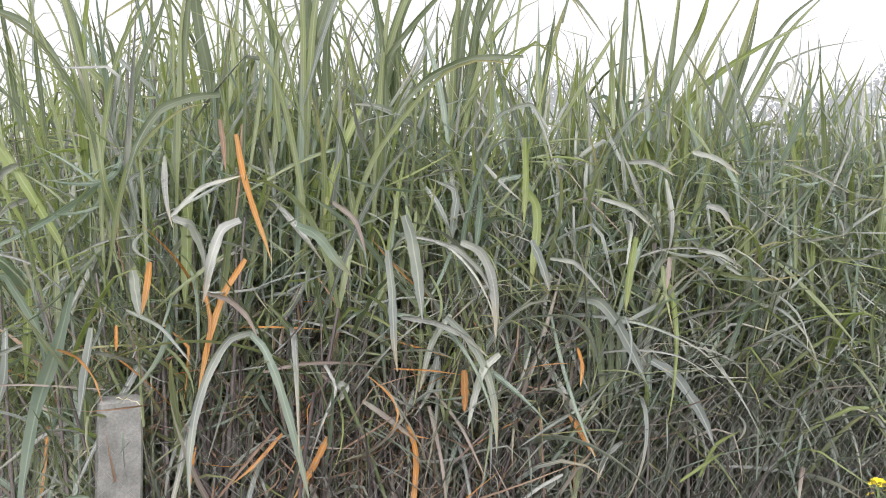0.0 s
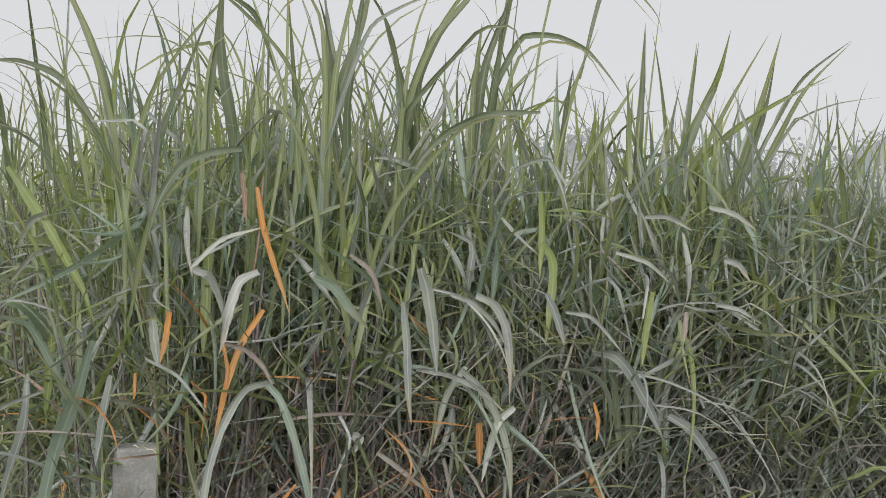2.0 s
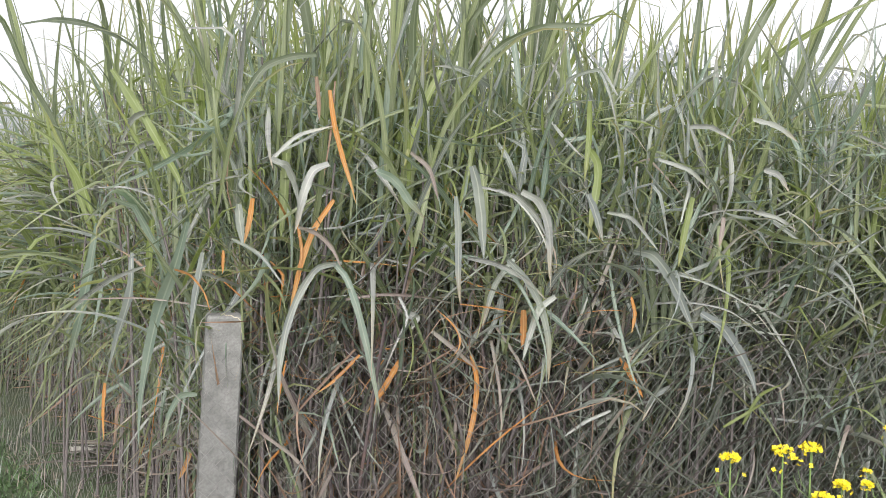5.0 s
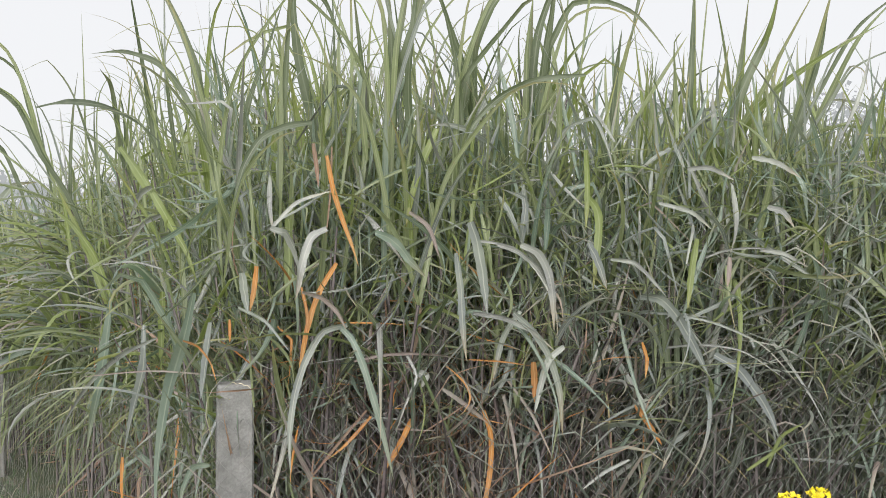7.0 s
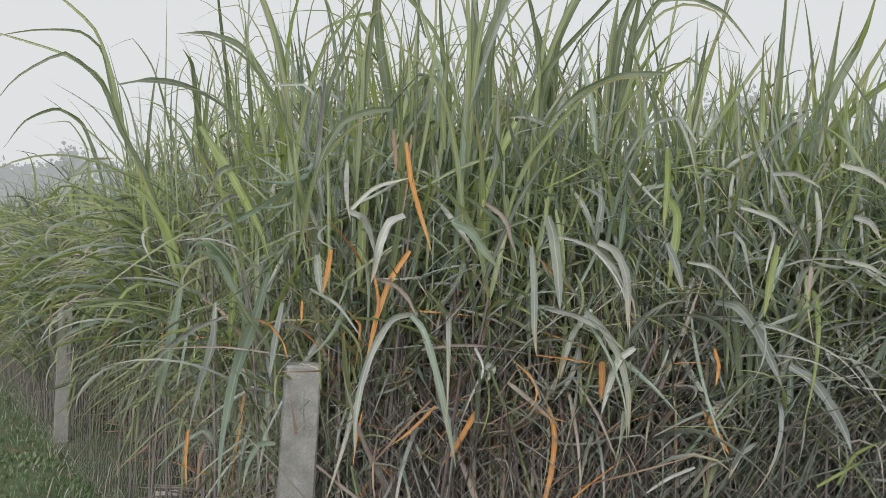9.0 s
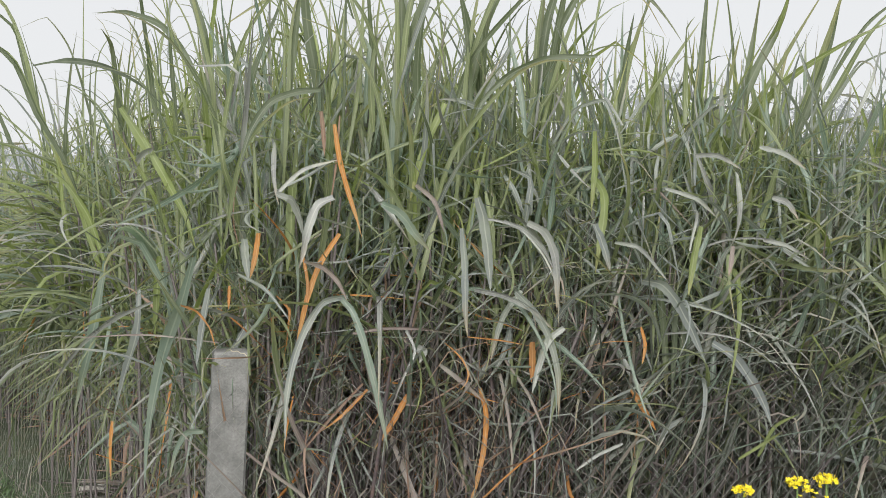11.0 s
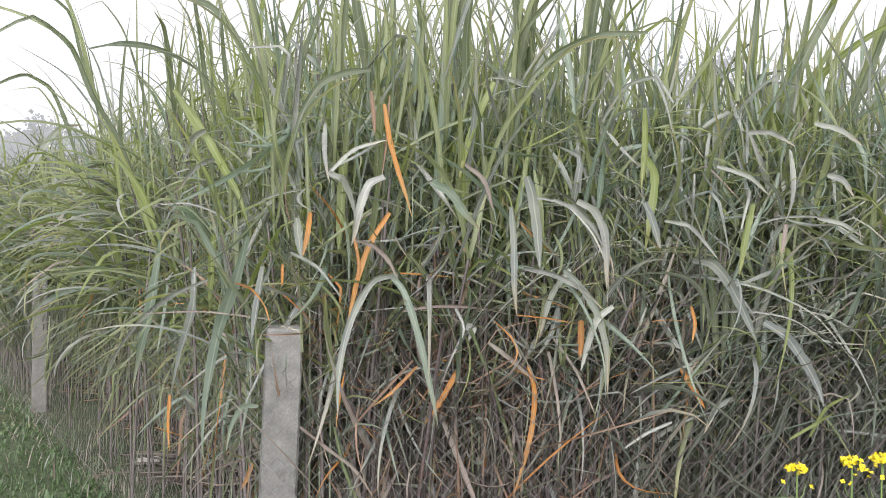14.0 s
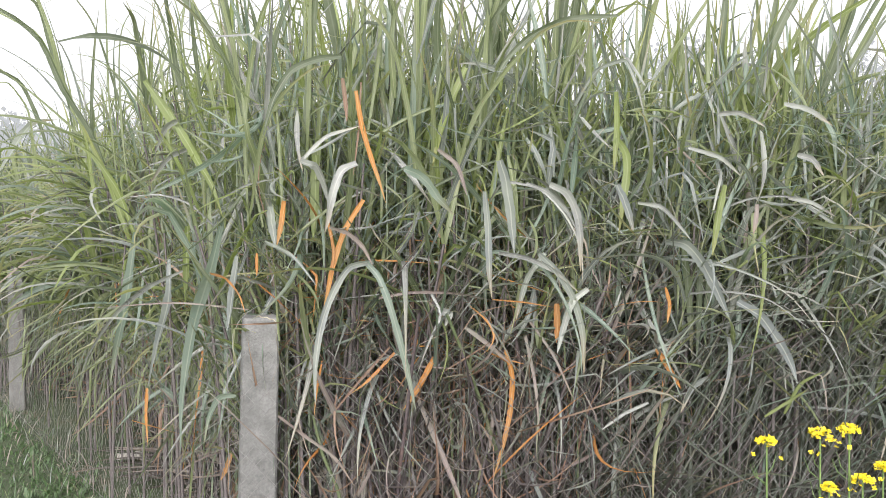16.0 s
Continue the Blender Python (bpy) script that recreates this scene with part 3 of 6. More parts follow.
a, b = scatter(240, 0.12, 1.3, 0.35, 1.6)
understory("dead_leaves", a, b, 4, (("tan", 0.44), ("grey", 0.29), ("orange", 0.05), ("rust", 0.22)), 0.05, 1.0, (0.35, 0.9), (0.010, 0.024), "dry tan leaves tangled low among the cane stalks")
a, b = scatter(260, 0.3, 8.0, 0.65, 1.8)
understory("dead_leaves", a, b, 4, (("straw", 0.30), ("dim_green", 0.36), ("green", 0.16), ("orange", 0.06), ("rust", 0.12)), 0.05, 1.0, (0.35, 0.9), (0.010, 0.024), "dry leaves tangled low along the verge side")


# ---- single canes whose leaves stand out at the fence ----
def bare_cane(x, y, stalk, label):
    """A jointed stalk that carries leaves set one by one."""
    plant = new("sugarcane_plant")
    tagged(plant, label, "sugarcane", group="sugarcane plants at the field edge")
    plant.location = (x, y, 0)
    joints = 22
    line = stalk_line(stalk, rng.uniform(0.02, 0.12), rng.uniform(0, 6.28), joints)
    radii = 0.0072 * (1 - 0.45 * np.linspace(0, 1, joints) ** 3) * (1 + 0.12 * (np.arange(joints) % 3 == 0))
    v, f = tubes(line[None], radii[None], 7)
    mesh_object("stalk", v, f, CANE, plant)
    return plant


def bent_leaf(plant, colour, width, *way_points):
    """One long leaf from its sheath over its bends to its tip, its face turned to the verge."""
    points = np.array(way_points)
    knots = np.concatenate([[0], np.cumsum(np.linalg.norm(np.diff(points, axis=0), axis=1))])
    knots /= knots[-1]
    segments = 20
    s = np.linspace(0, 1, segments + 1)
    slope = 0.85 * np.gradient(points, knots, axis=0)
    # sharp turns fold, wide ones bow
    leg = np.diff(points, axis=0)
    leg /= np.linalg.norm(leg, axis=1, keepdims=True)
    slope[1:-1] *= np.clip(0.5 + 0.5 * np.sum(leg[1:] * leg[:-1], axis=1), 0.1, 1)[:, None] ** 1.5
    i = np.clip(np.searchsorted(knots, s, side="right") - 1, 0, len(knots) - 2)
    h = (knots[i + 1] - knots[i])[:, None]
    u = ((s - knots[i]) / h[:, 0])[:, None]
    line = (2 * u ** 3 - 3 * u ** 2 + 1) * points[i] + (u ** 3 - 2 * u ** 2 + u) * h * slope[i] + (3 * u ** 2 - 2 * u ** 3) * points[i + 1] + (u ** 3 - u ** 2) * h * slope[i + 1]
    way = np.gradient(line, axis=0)
    way /= np.linalg.norm(way, axis=1, keepdims=True)
    face = np.array([rng.uniform(-0.35, 0.35), -1.0, rng.uniform(-0.4, 0.3)])[None] + np.outer(s - 0.4, rng.normal(0, 0.55, 3)) + 0.12 * np.sin(s * 19 + width * 700)[:, None]
    side = np.cross(way, face)
    side /= np.linalg.norm(side, axis=1, keepdims=True) + 1e-9
    normal = np.cross(side, way)
    span = float(np.sum(np.linalg.norm(np.diff(points, axis=0), axis=1)))
    cut = span < 0.62
    profile = (0.72 + 0.28 * np.clip(s / 0.2, 0, 1)) * (1 - 0.95 * np.clip((s - 0.5) / 0.5, 0, 1) ** 2.0) if cut else (0.38 + 0.62 * np.clip(s / 0.3, 0, 1)) * (1 - np.clip((s - 0.3) / 0.7, 0, 1) ** 1.8)
    half = (width * (0.36 if cut else 0.40) * profile * (1 + 0.07 * np.sin(s * 31 + width * 900)))[:, None]
    verts = np.stack([line - side * half, line - normal * half * 0.55, line + side * half], 1).reshape(-1, 3) - np.array(plant.location)
    base = (np.arange(segments) * 3)[:, None] + np.arange(2)[None]
    faces = np.stack([base, base + 1, base + 4, base + 3], 2).reshape(-1, 4)
    uvs = np.stack(np.broadcast_arrays(np.array([0.0, 0.5, 1.0])[None], s[:, None]), 2).reshape(-1, 2)
    return mesh_object("leaf", verts, faces, LEAF[colour], plant, uvs)


plant = bare_cane(-4.58, 6.18, 1.75, "sugarcane plant with dusty grey green drooping leaves at the fence")
bent_leaf(plant, "grey", 0.083, (-4.73, 6.12, 2.04), (-4.53, 6.10, 2.31), (-4.37, 6.07, 2.43), (-4.14, 6.07, 2.45))
plant = bare_cane(-3.93, 5.56, 1.75, "sugarcane plant with long arching green leaves at the fence")
bent_leaf(plant, "dim_green", 0.041, (-3.88, 5.61, 2.02), (-3.96, 5.49, 2.47), (-4.01, 5.42, 2.64), (-4.15, 5.33, 2.73), (-4.34, 5.23, 2.63), (-4.48, 5.14, 2.38))
bent_leaf(plant, "green", 0.029, (-3.98, 5.62, 1.69), (-4.02, 5.58, 2.16), (-4.02, 5.50, 2.47), (-4.10, 5.40, 2.64), (-4.30, 5.28, 2.60))
plant = bare_cane(-3.23, 4.88, 1.75, "sugarcane plant with long arching green leaves at the fence")
bent_leaf(plant, "dim_green", 0.029, (-3.28, 4.95, 2.31), (-3.41, 4.91, 2.78), (-3.45, 4.83, 3.05), (-3.53, 4.76, 3.13), (-3.77, 4.64, 3.13), (-4.12, 4.49, 3.04))
bent_leaf(plant, "green", 0.032, (-3.18, 4.90, 2.13), (-3.28, 4.78, 2.59), (-3.36, 4.70, 2.81), (-3.53, 4.60, 2.93), (-3.85, 4.45, 3.03), (-4.20, 4.30, 3.12))
plant = bare_cane(-3.03, 4.70, 1.75, "sugarcane plant with long arching green leaves at the fence")
bent_leaf(plant, "dim_green", 0.021, (-3.03, 4.70, 1.74), (-3.10, 4.67, 2.21), (-3.18, 4.64, 2.75), (-3.26, 4.61, 3.04))
plant = bare_cane(-2.68, 4.36, 1.75, "sugarcane plant with long arching green leaves at the fence")
bent_leaf(plant, "green", 0.020, (-2.61, 4.44, 1.65), (-2.83, 4.39, 2.06), (-3.10, 4.27, 2.35), (-3.28, 4.18, 2.51), (-3.37, 4.12, 2.58))
bent_leaf(plant, "dim_green", 0.043, (-2.60, 4.36, 1.67), (-2.72, 4.25, 2.12), (-2.83, 4.18, 2.34), (-2.95, 4.11, 2.65), (-3.03, 4.06, 2.73), (-3.09, 4.01, 2.78), (-3.29, 3.93, 2.67), (-3.33, 3.88, 2.61), (-3.46, 3.82, 2.40))
bent_leaf(plant, "green", 0.044, (-2.65, 4.37, 1.67), (-2.77, 4.30, 2.12), (-2.87, 4.24, 2.39), (-2.92, 4.20, 2.68), (-3.01, 4.14, 2.96), (-3.16, 4.08, 3.11), (-3.45, 3.97, 3.30))
bent_leaf(plant, "grey", 0.015, (-2.78, 4.34, 2.09), (-3.05, 4.20, 2.50), (-3.26, 4.08, 2.64))
bent_leaf(plant, "dim_green", 0.030, (-2.75, 4.37, 1.69), (-2.78, 4.38, 2.17), (-2.74, 4.38, 2.71), (-2.71, 4.38, 2.89))
plant = bare_cane(-2.41, 4.10, 1.75, "sugarcane plant with long arching green leaves at the fence")
bent_leaf(plant, "lime", 0.030, (-2.54, 4.08, 1.48), (-2.58, 4.05, 1.82), (-2.61, 4.02, 2.09), (-2.66, 3.98, 2.21))
bent_leaf(plant, "green", 0.015, (-2.45, 4.11, 1.72), (-2.49, 4.10, 2.20), (-2.49, 4.08, 2.80), (-2.49, 4.07, 3.15))
bent_leaf(plant, "dim_green", 0.018, (-2.35, 4.11, 1.86), (-2.42, 4.04, 2.32), (-2.54, 3.96, 2.73), (-2.60, 3.91, 2.82), (-2.74, 3.83, 2.73))
plant = bare_cane(-2.22, 3.92, 1.75, "sugarcane plant with long arching green leaves at the fence")
bent_leaf(plant, "green", 0.018, (-2.30, 3.96, 1.70), (-2.34, 3.96, 2.17), (-2.29, 3.93, 2.65), (-2.23, 3.91, 2.71), (-2.10, 3.92, 2.59))
plant = bare_cane(-1.98, 3.69, 1.67, "sugarcane plant with fresh lime green leaves at the fence")
bent_leaf(plant, "lime", 0.040, (-2.16, 3.71, 1.47), (-2.25, 3.66, 1.79), (-2.34, 3.60, 2.05))
bent_leaf(plant, "green", 0.021, (-2.08, 3.59, 1.30), (-2.32, 3.49, 1.35), (-2.54, 3.39, 1.32))
bent_leaf(plant, "lime", 0.042, (-2.09, 3.65, 1.48), (-2.19, 3.61, 1.76), (-2.28, 3.57, 1.90), (-2.42, 3.52, 2.00))
plant = bare_cane(-1.77, 3.49, 1.72, "sugarcane plant with long arching green leaves at the fence")
bent_leaf(plant, "teal", 0.027, (-1.93, 3.44, 1.32), (-1.90, 3.34, 1.15), (-1.88, 3.24, 0.97))
bent_leaf(plant, "green", 0.016, (-1.78, 3.49, 1.56), (-1.82, 3.48, 2.04), (-1.85, 3.46, 2.44), (-1.88, 3.44, 2.72))
plant = bare_cane(-1.61, 3.33, 1.75, "sugarcane plant with long arching green leaves at the fence")
bent_leaf(plant, "dim_green", 0.011, (-1.74, 3.22, 1.11), (-1.56, 3.19, 1.19), (-1.29, 3.17, 1.19))
bent_leaf(plant, "green", 0.010, (-1.58, 3.38, 1.62), (-1.58, 3.26, 2.09), (-1.60, 3.19, 2.28), (-1.65, 3.12, 2.43), (-1.74, 3.06, 2.49), (-1.81, 3.01, 2.49))
bent_leaf(plant, "dim_green", 0.015, (-1.61, 3.36, 1.67), (-1.64, 3.31, 2.14), (-1.65, 3.25, 2.51), (-1.65, 3.22, 2.54), (-1.68, 3.20, 2.47), (-1.70, 3.18, 2.39))
bent_leaf(plant, "green", 0.019, (-1.61, 3.36, 1.71), (-1.65, 3.32, 2.18), (-1.68, 3.27, 2.49), (-1.69, 3.23, 2.54), (-1.74, 3.18, 2.39))
bent_leaf(plant, "grey", 0.012, (-1.64, 3.37, 2.39), (-1.58, 3.27, 2.91), (-1.54, 3.20, 3.10))
plant = bare_cane(-1.41, 3.15, 1.71, "sugarcane plant with withered orange and tan leaves at the fence")
bent_leaf(plant, "green", 0.012, (-1.40, 3.24, 1.66), (-1.52, 3.21, 2.12), (-1.61, 3.12, 2.40), (-1.67, 3.06, 2.49), (-1.73, 3.00, 2.52), (-1.77, 2.95, 2.51))
bent_leaf(plant, "tan", 0.025, (-1.57, 3.23, 1.02), (-1.47, 3.05, 1.12), (-1.36, 3.01, 0.93), (-1.28, 2.96, 0.77))
plant = bare_cane(-1.29, 3.03, 1.75, "sugarcane plant with long arching green leaves at the fence")
bent_leaf(plant, "green", 0.011, (-1.32, 3.08, 1.62), (-1.38, 3.02, 2.09), (-1.41, 2.94, 2.42), (-1.45, 2.87, 2.71), (-1.50, 2.82, 2.80), (-1.58, 2.77, 2.83), (-1.65, 2.73, 2.82))
bent_leaf(plant, "dim_green", 0.016, (-1.30, 3.14, 1.60), (-1.50, 3.13, 2.04), (-1.63, 3.05, 2.29), (-1.76, 2.98, 2.32), (-1.89, 2.91, 2.28))
bent_leaf(plant, "green", 0.010, (-1.35, 3.17, 1.70), (-1.47, 3.21, 2.17), (-1.54, 3.10, 2.67), (-1.58, 3.01, 3.03))
bent_leaf(plant, "pale", 0.011, (-1.23, 2.77, 1.63), (-1.11, 2.73, 1.68), (-0.94, 2.70, 1.71))
bent_leaf(plant, "pale", 0.013, (-1.28, 2.81, 1.53), (-1.37, 2.77, 1.62), (-1.46, 2.73, 1.65), (-1.59, 2.68, 1.64))
plant = bare_cane(-1.17, 2.91, 1.66, "sugarcane plant with fresh lime green leaves at the fence")
bent_leaf(plant, "green", 0.012, (-1.20, 2.99, 1.61), (-1.29, 2.93, 2.07), (-1.31, 2.87, 2.27), (-1.34, 2.81, 2.40), (-1.40, 2.76, 2.51), (-1.50, 2.70, 2.59), (-1.60, 2.66, 2.62))
plant = bare_cane(-1.02, 2.76, 1.58, "sugarcane plant with long arching green leaves at the fence")
bent_leaf(plant, "tan", 0.009, (-1.08, 2.67, 1.21), (-1.33, 2.60, 1.24), (-1.58, 2.52, 1.23))
bent_leaf(plant, "grey", 0.013, (-1.04, 2.69, 1.36), (-0.94, 2.51, 1.46), (-0.84, 2.47, 1.42), (-0.73, 2.43, 1.32))
bent_leaf(plant, "green", 0.024, (-1.13, 2.80, 1.52), (-1.12, 2.77, 1.99), (-1.01, 2.71, 2.36), (-0.88, 2.68, 2.52), (-0.73, 2.64, 2.66), (-0.59, 2.61, 2.78))
bent_leaf(plant, "dim_green", 0.023, (-1.01, 2.84, 1.53), (-1.13, 2.79, 1.99), (-1.20, 2.72, 2.20), (-1.30, 2.66, 2.35), (-1.37, 2.61, 2.40), (-1.46, 2.57, 2.42), (-1.52, 2.53, 2.40))
bent_leaf(plant, "green", 0.026, (-1.08, 2.83, 1.52), (-1.17, 2.82, 1.99), (-1.17, 2.79, 2.19), (-1.21, 2.75, 2.42), (-1.25, 2.72, 2.58), (-1.32, 2.69, 2.72), (-1.45, 2.67, 2.83))
plant = bare_cane(-1.06, 2.81, 1.60, "sugarcane plant with dusty grey green drooping leaves at the fence")
bent_leaf(plant, "green", 0.014, (-1.10, 2.86, 1.55), (-1.18, 2.83, 2.02), (-1.22, 2.79, 2.27), (-1.27, 2.75, 2.45), (-1.33, 2.72, 2.55), (-1.36, 2.70, 2.57), (-1.44, 2.68, 2.55), (-1.53, 2.67, 2.50))
plant = bare_cane(-0.97, 2.73, 1.75, "sugarcane plant with withered orange and tan leaves at the fence")
bent_leaf(plant, "grey", 0.015, (-0.95, 2.51, 1.47), (-0.82, 2.43, 1.42), (-0.71, 2.36, 1.32))
bent_leaf(plant, "green", 0.022, (-1.10, 2.74, 1.56), (-0.94, 2.57, 1.94), (-0.85, 2.51, 2.01), (-0.75, 2.46, 2.06), (-0.65, 2.42, 2.07))
bent_leaf(plant, "green", 0.011, (-0.92, 2.83, 1.78), (-0.90, 2.85, 2.25), (-0.91, 2.79, 2.62), (-0.89, 2.76, 2.68), (-0.85, 2.73, 2.68), (-0.82, 2.72, 2.58))
plant = bare_cane(-0.90, 2.75, 1.75, "sugarcane plant with long arching green leaves at the fence")
bent_leaf(plant, "green", 0.026, (-0.88, 2.77, 1.69), (-0.84, 2.71, 2.16), (-0.82, 2.68, 2.39), (-0.79, 2.66, 2.49), (-0.76, 2.65, 2.51), (-0.73, 2.65, 2.43), (-0.70, 2.65, 2.36))
bent_leaf(plant, "dim_green", 0.033, (-0.90, 2.77, 1.75), (-0.83, 2.71, 2.22), (-0.80, 2.68, 2.42), (-0.77, 2.64, 2.59), (-0.72, 2.60, 2.88))
plant = bare_cane(-0.79, 2.81, 1.75, "sugarcane plant with withered orange and tan leaves at the fence")
bent_leaf(plant, "green", 0.010, (-0.83, 2.83, 1.70), (-0.87, 2.75, 2.17), (-0.88, 2.70, 2.46), (-0.95, 2.66, 2.51), (-1.09, 2.63, 2.51), (-1.27, 2.60, 2.48))
plant = bare_cane(-0.77, 2.80, 1.75, "sugarcane plant with long arching green leaves at the fence")
bent_leaf(plant, "dim_green", 0.014, (-0.71, 2.79, 1.49), (-0.64, 2.73, 1.96), (-0.62, 2.69, 2.40), (-0.61, 2.63, 2.89))
plant = bare_cane(-0.73, 2.81, 1.75, "sugarcane plant with withered orange and tan leaves at the fence")
bent_leaf(plant, "green", 0.018, (-0.69, 2.85, 1.70), (-0.61, 2.85, 2.18), (-0.58, 2.80, 2.59), (-0.58, 2.78, 2.77), (-0.62, 2.77, 2.91))
plant = bare_cane(-0.61, 2.86, 1.75, "sugarcane plant with long arching green leaves at the fence")
bent_leaf(plant, "dim_green", 0.015, (-0.61, 3.02, 1.55), (-0.59, 3.07, 2.02), (-0.57, 2.98, 2.37), (-0.57, 2.91, 2.56))
bent_leaf(plant, "green", 0.017, (-0.44, 2.78, 2.01), (-0.54, 2.56, 2.41), (-0.69, 2.48, 2.57), (-0.79, 2.42, 2.63), (-0.93, 2.36, 2.66), (-1.04, 2.31, 2.67))
plant = bare_cane(-0.55, 2.88, 1.75, "sugarcane plant with dusty grey green drooping leaves at the fence")
bent_leaf(plant, "green", 0.026, (-0.46, 2.88, 1.48), (-0.48, 2.79, 1.94), (-0.55, 2.72, 2.24), (-0.65, 2.67, 2.35), (-0.80, 2.63, 2.41))
bent_leaf(plant, "pale", 0.015, (-0.44, 2.90, 1.17), (-0.39, 2.72, 1.27), (-0.35, 2.69, 1.20), (-0.39, 2.65, 1.09), (-0.43, 2.61, 0.97))
bent_leaf(plant, "grey", 0.022, (-0.47, 2.90, 2.15), (-0.37, 2.85, 2.43), (-0.28, 2.81, 2.60), (-0.15, 2.78, 2.66), (0.06, 2.76, 2.71))
plant = bare_cane(-0.45, 2.93, 1.75, "sugarcane plant with withered orange and tan leaves at the fence")
bent_leaf(plant, "green", 0.027, (-0.47, 2.95, 1.73), (-0.47, 2.90, 2.20), (-0.46, 2.85, 2.47), (-0.47, 2.81, 2.63), (-0.51, 2.78, 2.71), (-0.58, 2.76, 2.65), (-0.64, 2.75, 2.54))
bent_leaf(plant, "green", 0.032, (-0.48, 2.94, 1.75), (-0.45, 2.90, 2.22), (-0.42, 2.88, 2.48), (-0.36, 2.85, 2.72), (-0.29, 2.83, 3.00))
bent_leaf(plant, "grey", 0.020, (-0.42, 2.91, 2.45), (-0.44, 2.85, 2.58), (-0.45, 2.78, 2.70))
plant = bare_cane(-0.46, 2.91, 1.75, "sugarcane plant with dusty grey green drooping leaves at the fence")
bent_leaf(plant, "lime", 0.049, (-0.46, 3.01, 1.72), (-0.45, 3.01, 1.95), (-0.43, 3.02, 2.13))
bent_leaf(plant, "green", 0.015, (-0.32, 2.90, 2.01), (-0.49, 2.81, 1.93), (-0.61, 2.74, 1.85), (-0.70, 2.66, 1.78))
plant = bare_cane(-0.31, 2.99, 1.75, "sugarcane plant with long arching green leaves at the fence")
bent_leaf(plant, "dim_green", 0.039, (-0.38, 2.98, 1.85), (-0.39, 2.92, 2.33), (-0.35, 2.90, 2.61), (-0.28, 2.86, 2.95))
bent_leaf(plant, "teal", 0.020, (-0.26, 2.98, 1.32), (-0.16, 2.80, 1.42), (0.01, 2.77, 1.37), (0.10, 2.72, 1.24), (0.15, 2.68, 1.10), (0.16, 2.63, 0.94))
bent_leaf(plant, "grey", 0.014, (-0.32, 3.05, 2.01), (-0.25, 3.00, 2.25), (-0.21, 2.97, 2.39), (-0.26, 2.93, 2.44), (-0.29, 2.91, 2.41))
plant = bare_cane(-0.26, 2.99, 1.75, "sugarcane plant with long arching green leaves at the fence")
bent_leaf(plant, "green", 0.023, (-0.37, 2.95, 1.55), (-0.21, 2.79, 1.96), (-0.07, 2.73, 2.12), (0.03, 2.67, 2.20), (0.12, 2.62, 2.22), (0.27, 2.58, 2.19))
bent_leaf(plant, "dim_green", 0.016, (-0.15, 2.96, 1.78), (-0.34, 2.87, 1.70), (-0.48, 2.79, 1.61), (-0.54, 2.72, 1.53))
bent_leaf(plant, "green", 0.028, (-0.26, 3.01, 1.56), (-0.22, 2.99, 2.04), (-0.19, 2.95, 2.36), (-0.13, 2.92, 2.65), (-0.04, 2.91, 2.85))
bent_leaf(plant, "dim_green", 0.028, (-0.22, 3.04, 1.69), (-0.19, 2.99, 2.16), (-0.20, 2.94, 2.40), (-0.24, 2.89, 2.62), (-0.33, 2.85, 2.77), (-0.43, 2.81, 2.86))
plant = bare_cane(-0.14, 3.03, 1.75, "sugarcane plant with long arching green leaves at the fence")
bent_leaf(plant, "pale", 0.013, (-0.22, 3.00, 1.58), (-0.12, 2.82, 1.68), (0.01, 2.78, 1.65), (0.11, 2.74, 1.54), (0.16, 2.69, 1.42), (0.16, 2.64, 1.28))
bent_leaf(plant, "green", 0.026, (-0.25, 3.05, 1.90), (-0.18, 3.00, 2.35), (-0.08, 2.96, 2.59), (0.02, 2.93, 2.73), (0.11, 2.90, 2.81), (0.14, 2.89, 2.73), (0.15, 2.88, 2.60))
bent_leaf(plant, "dim_green", 0.026, (-0.31, 3.04, 1.91), (-0.18, 3.00, 2.33), (-0.00, 2.97, 2.53), (0.10, 2.94, 2.62), (0.21, 2.93, 2.62), (0.23, 2.91, 2.54), (0.26, 2.91, 2.43))
bent_leaf(plant, "tan", 0.018, (-0.09, 3.12, 0.99), (-0.06, 2.94, 1.09), (-0.02, 2.89, 0.92), (-0.00, 2.84, 0.72))
plant = bare_cane(-0.02, 3.09, 1.75, "sugarcane plant with long arching green leaves at the fence")
bent_leaf(plant, "green", 0.017, (-0.13, 3.16, 1.55), (-0.09, 3.13, 2.01), (0.00, 3.08, 2.26), (0.07, 3.03, 2.39), (0.06, 2.99, 2.47))
bent_leaf(plant, "tan", 0.015, (-0.04, 2.95, 1.14), (0.05, 2.86, 1.03), (0.13, 2.78, 0.87))
bent_leaf(plant, "dim_green", 0.017, (0.00, 3.18, 1.54), (-0.05, 3.15, 2.01), (-0.08, 3.09, 2.22), (-0.14, 3.04, 2.36), (-0.20, 2.99, 2.44))
bent_leaf(plant, "green", 0.040, (0.00, 3.21, 1.75), (0.05, 3.28, 2.22), (0.07, 3.25, 2.52), (0.11, 3.22, 2.75))
plant = bare_cane(0.09, 3.11, 1.75, "sugarcane plant with withered orange and tan leaves at the fence")
bent_leaf(plant, "grey", 0.020, (0.13, 3.11, 1.99), (0.23, 3.05, 2.13), (0.33, 3.00, 2.15), (0.37, 2.96, 2.05), (0.40, 2.93, 1.91))
bent_leaf(plant, "green", 0.025, (-0.06, 3.19, 1.76), (0.09, 3.19, 2.17), (0.25, 3.15, 2.36), (0.35, 3.11, 2.39), (0.45, 3.09, 2.38))
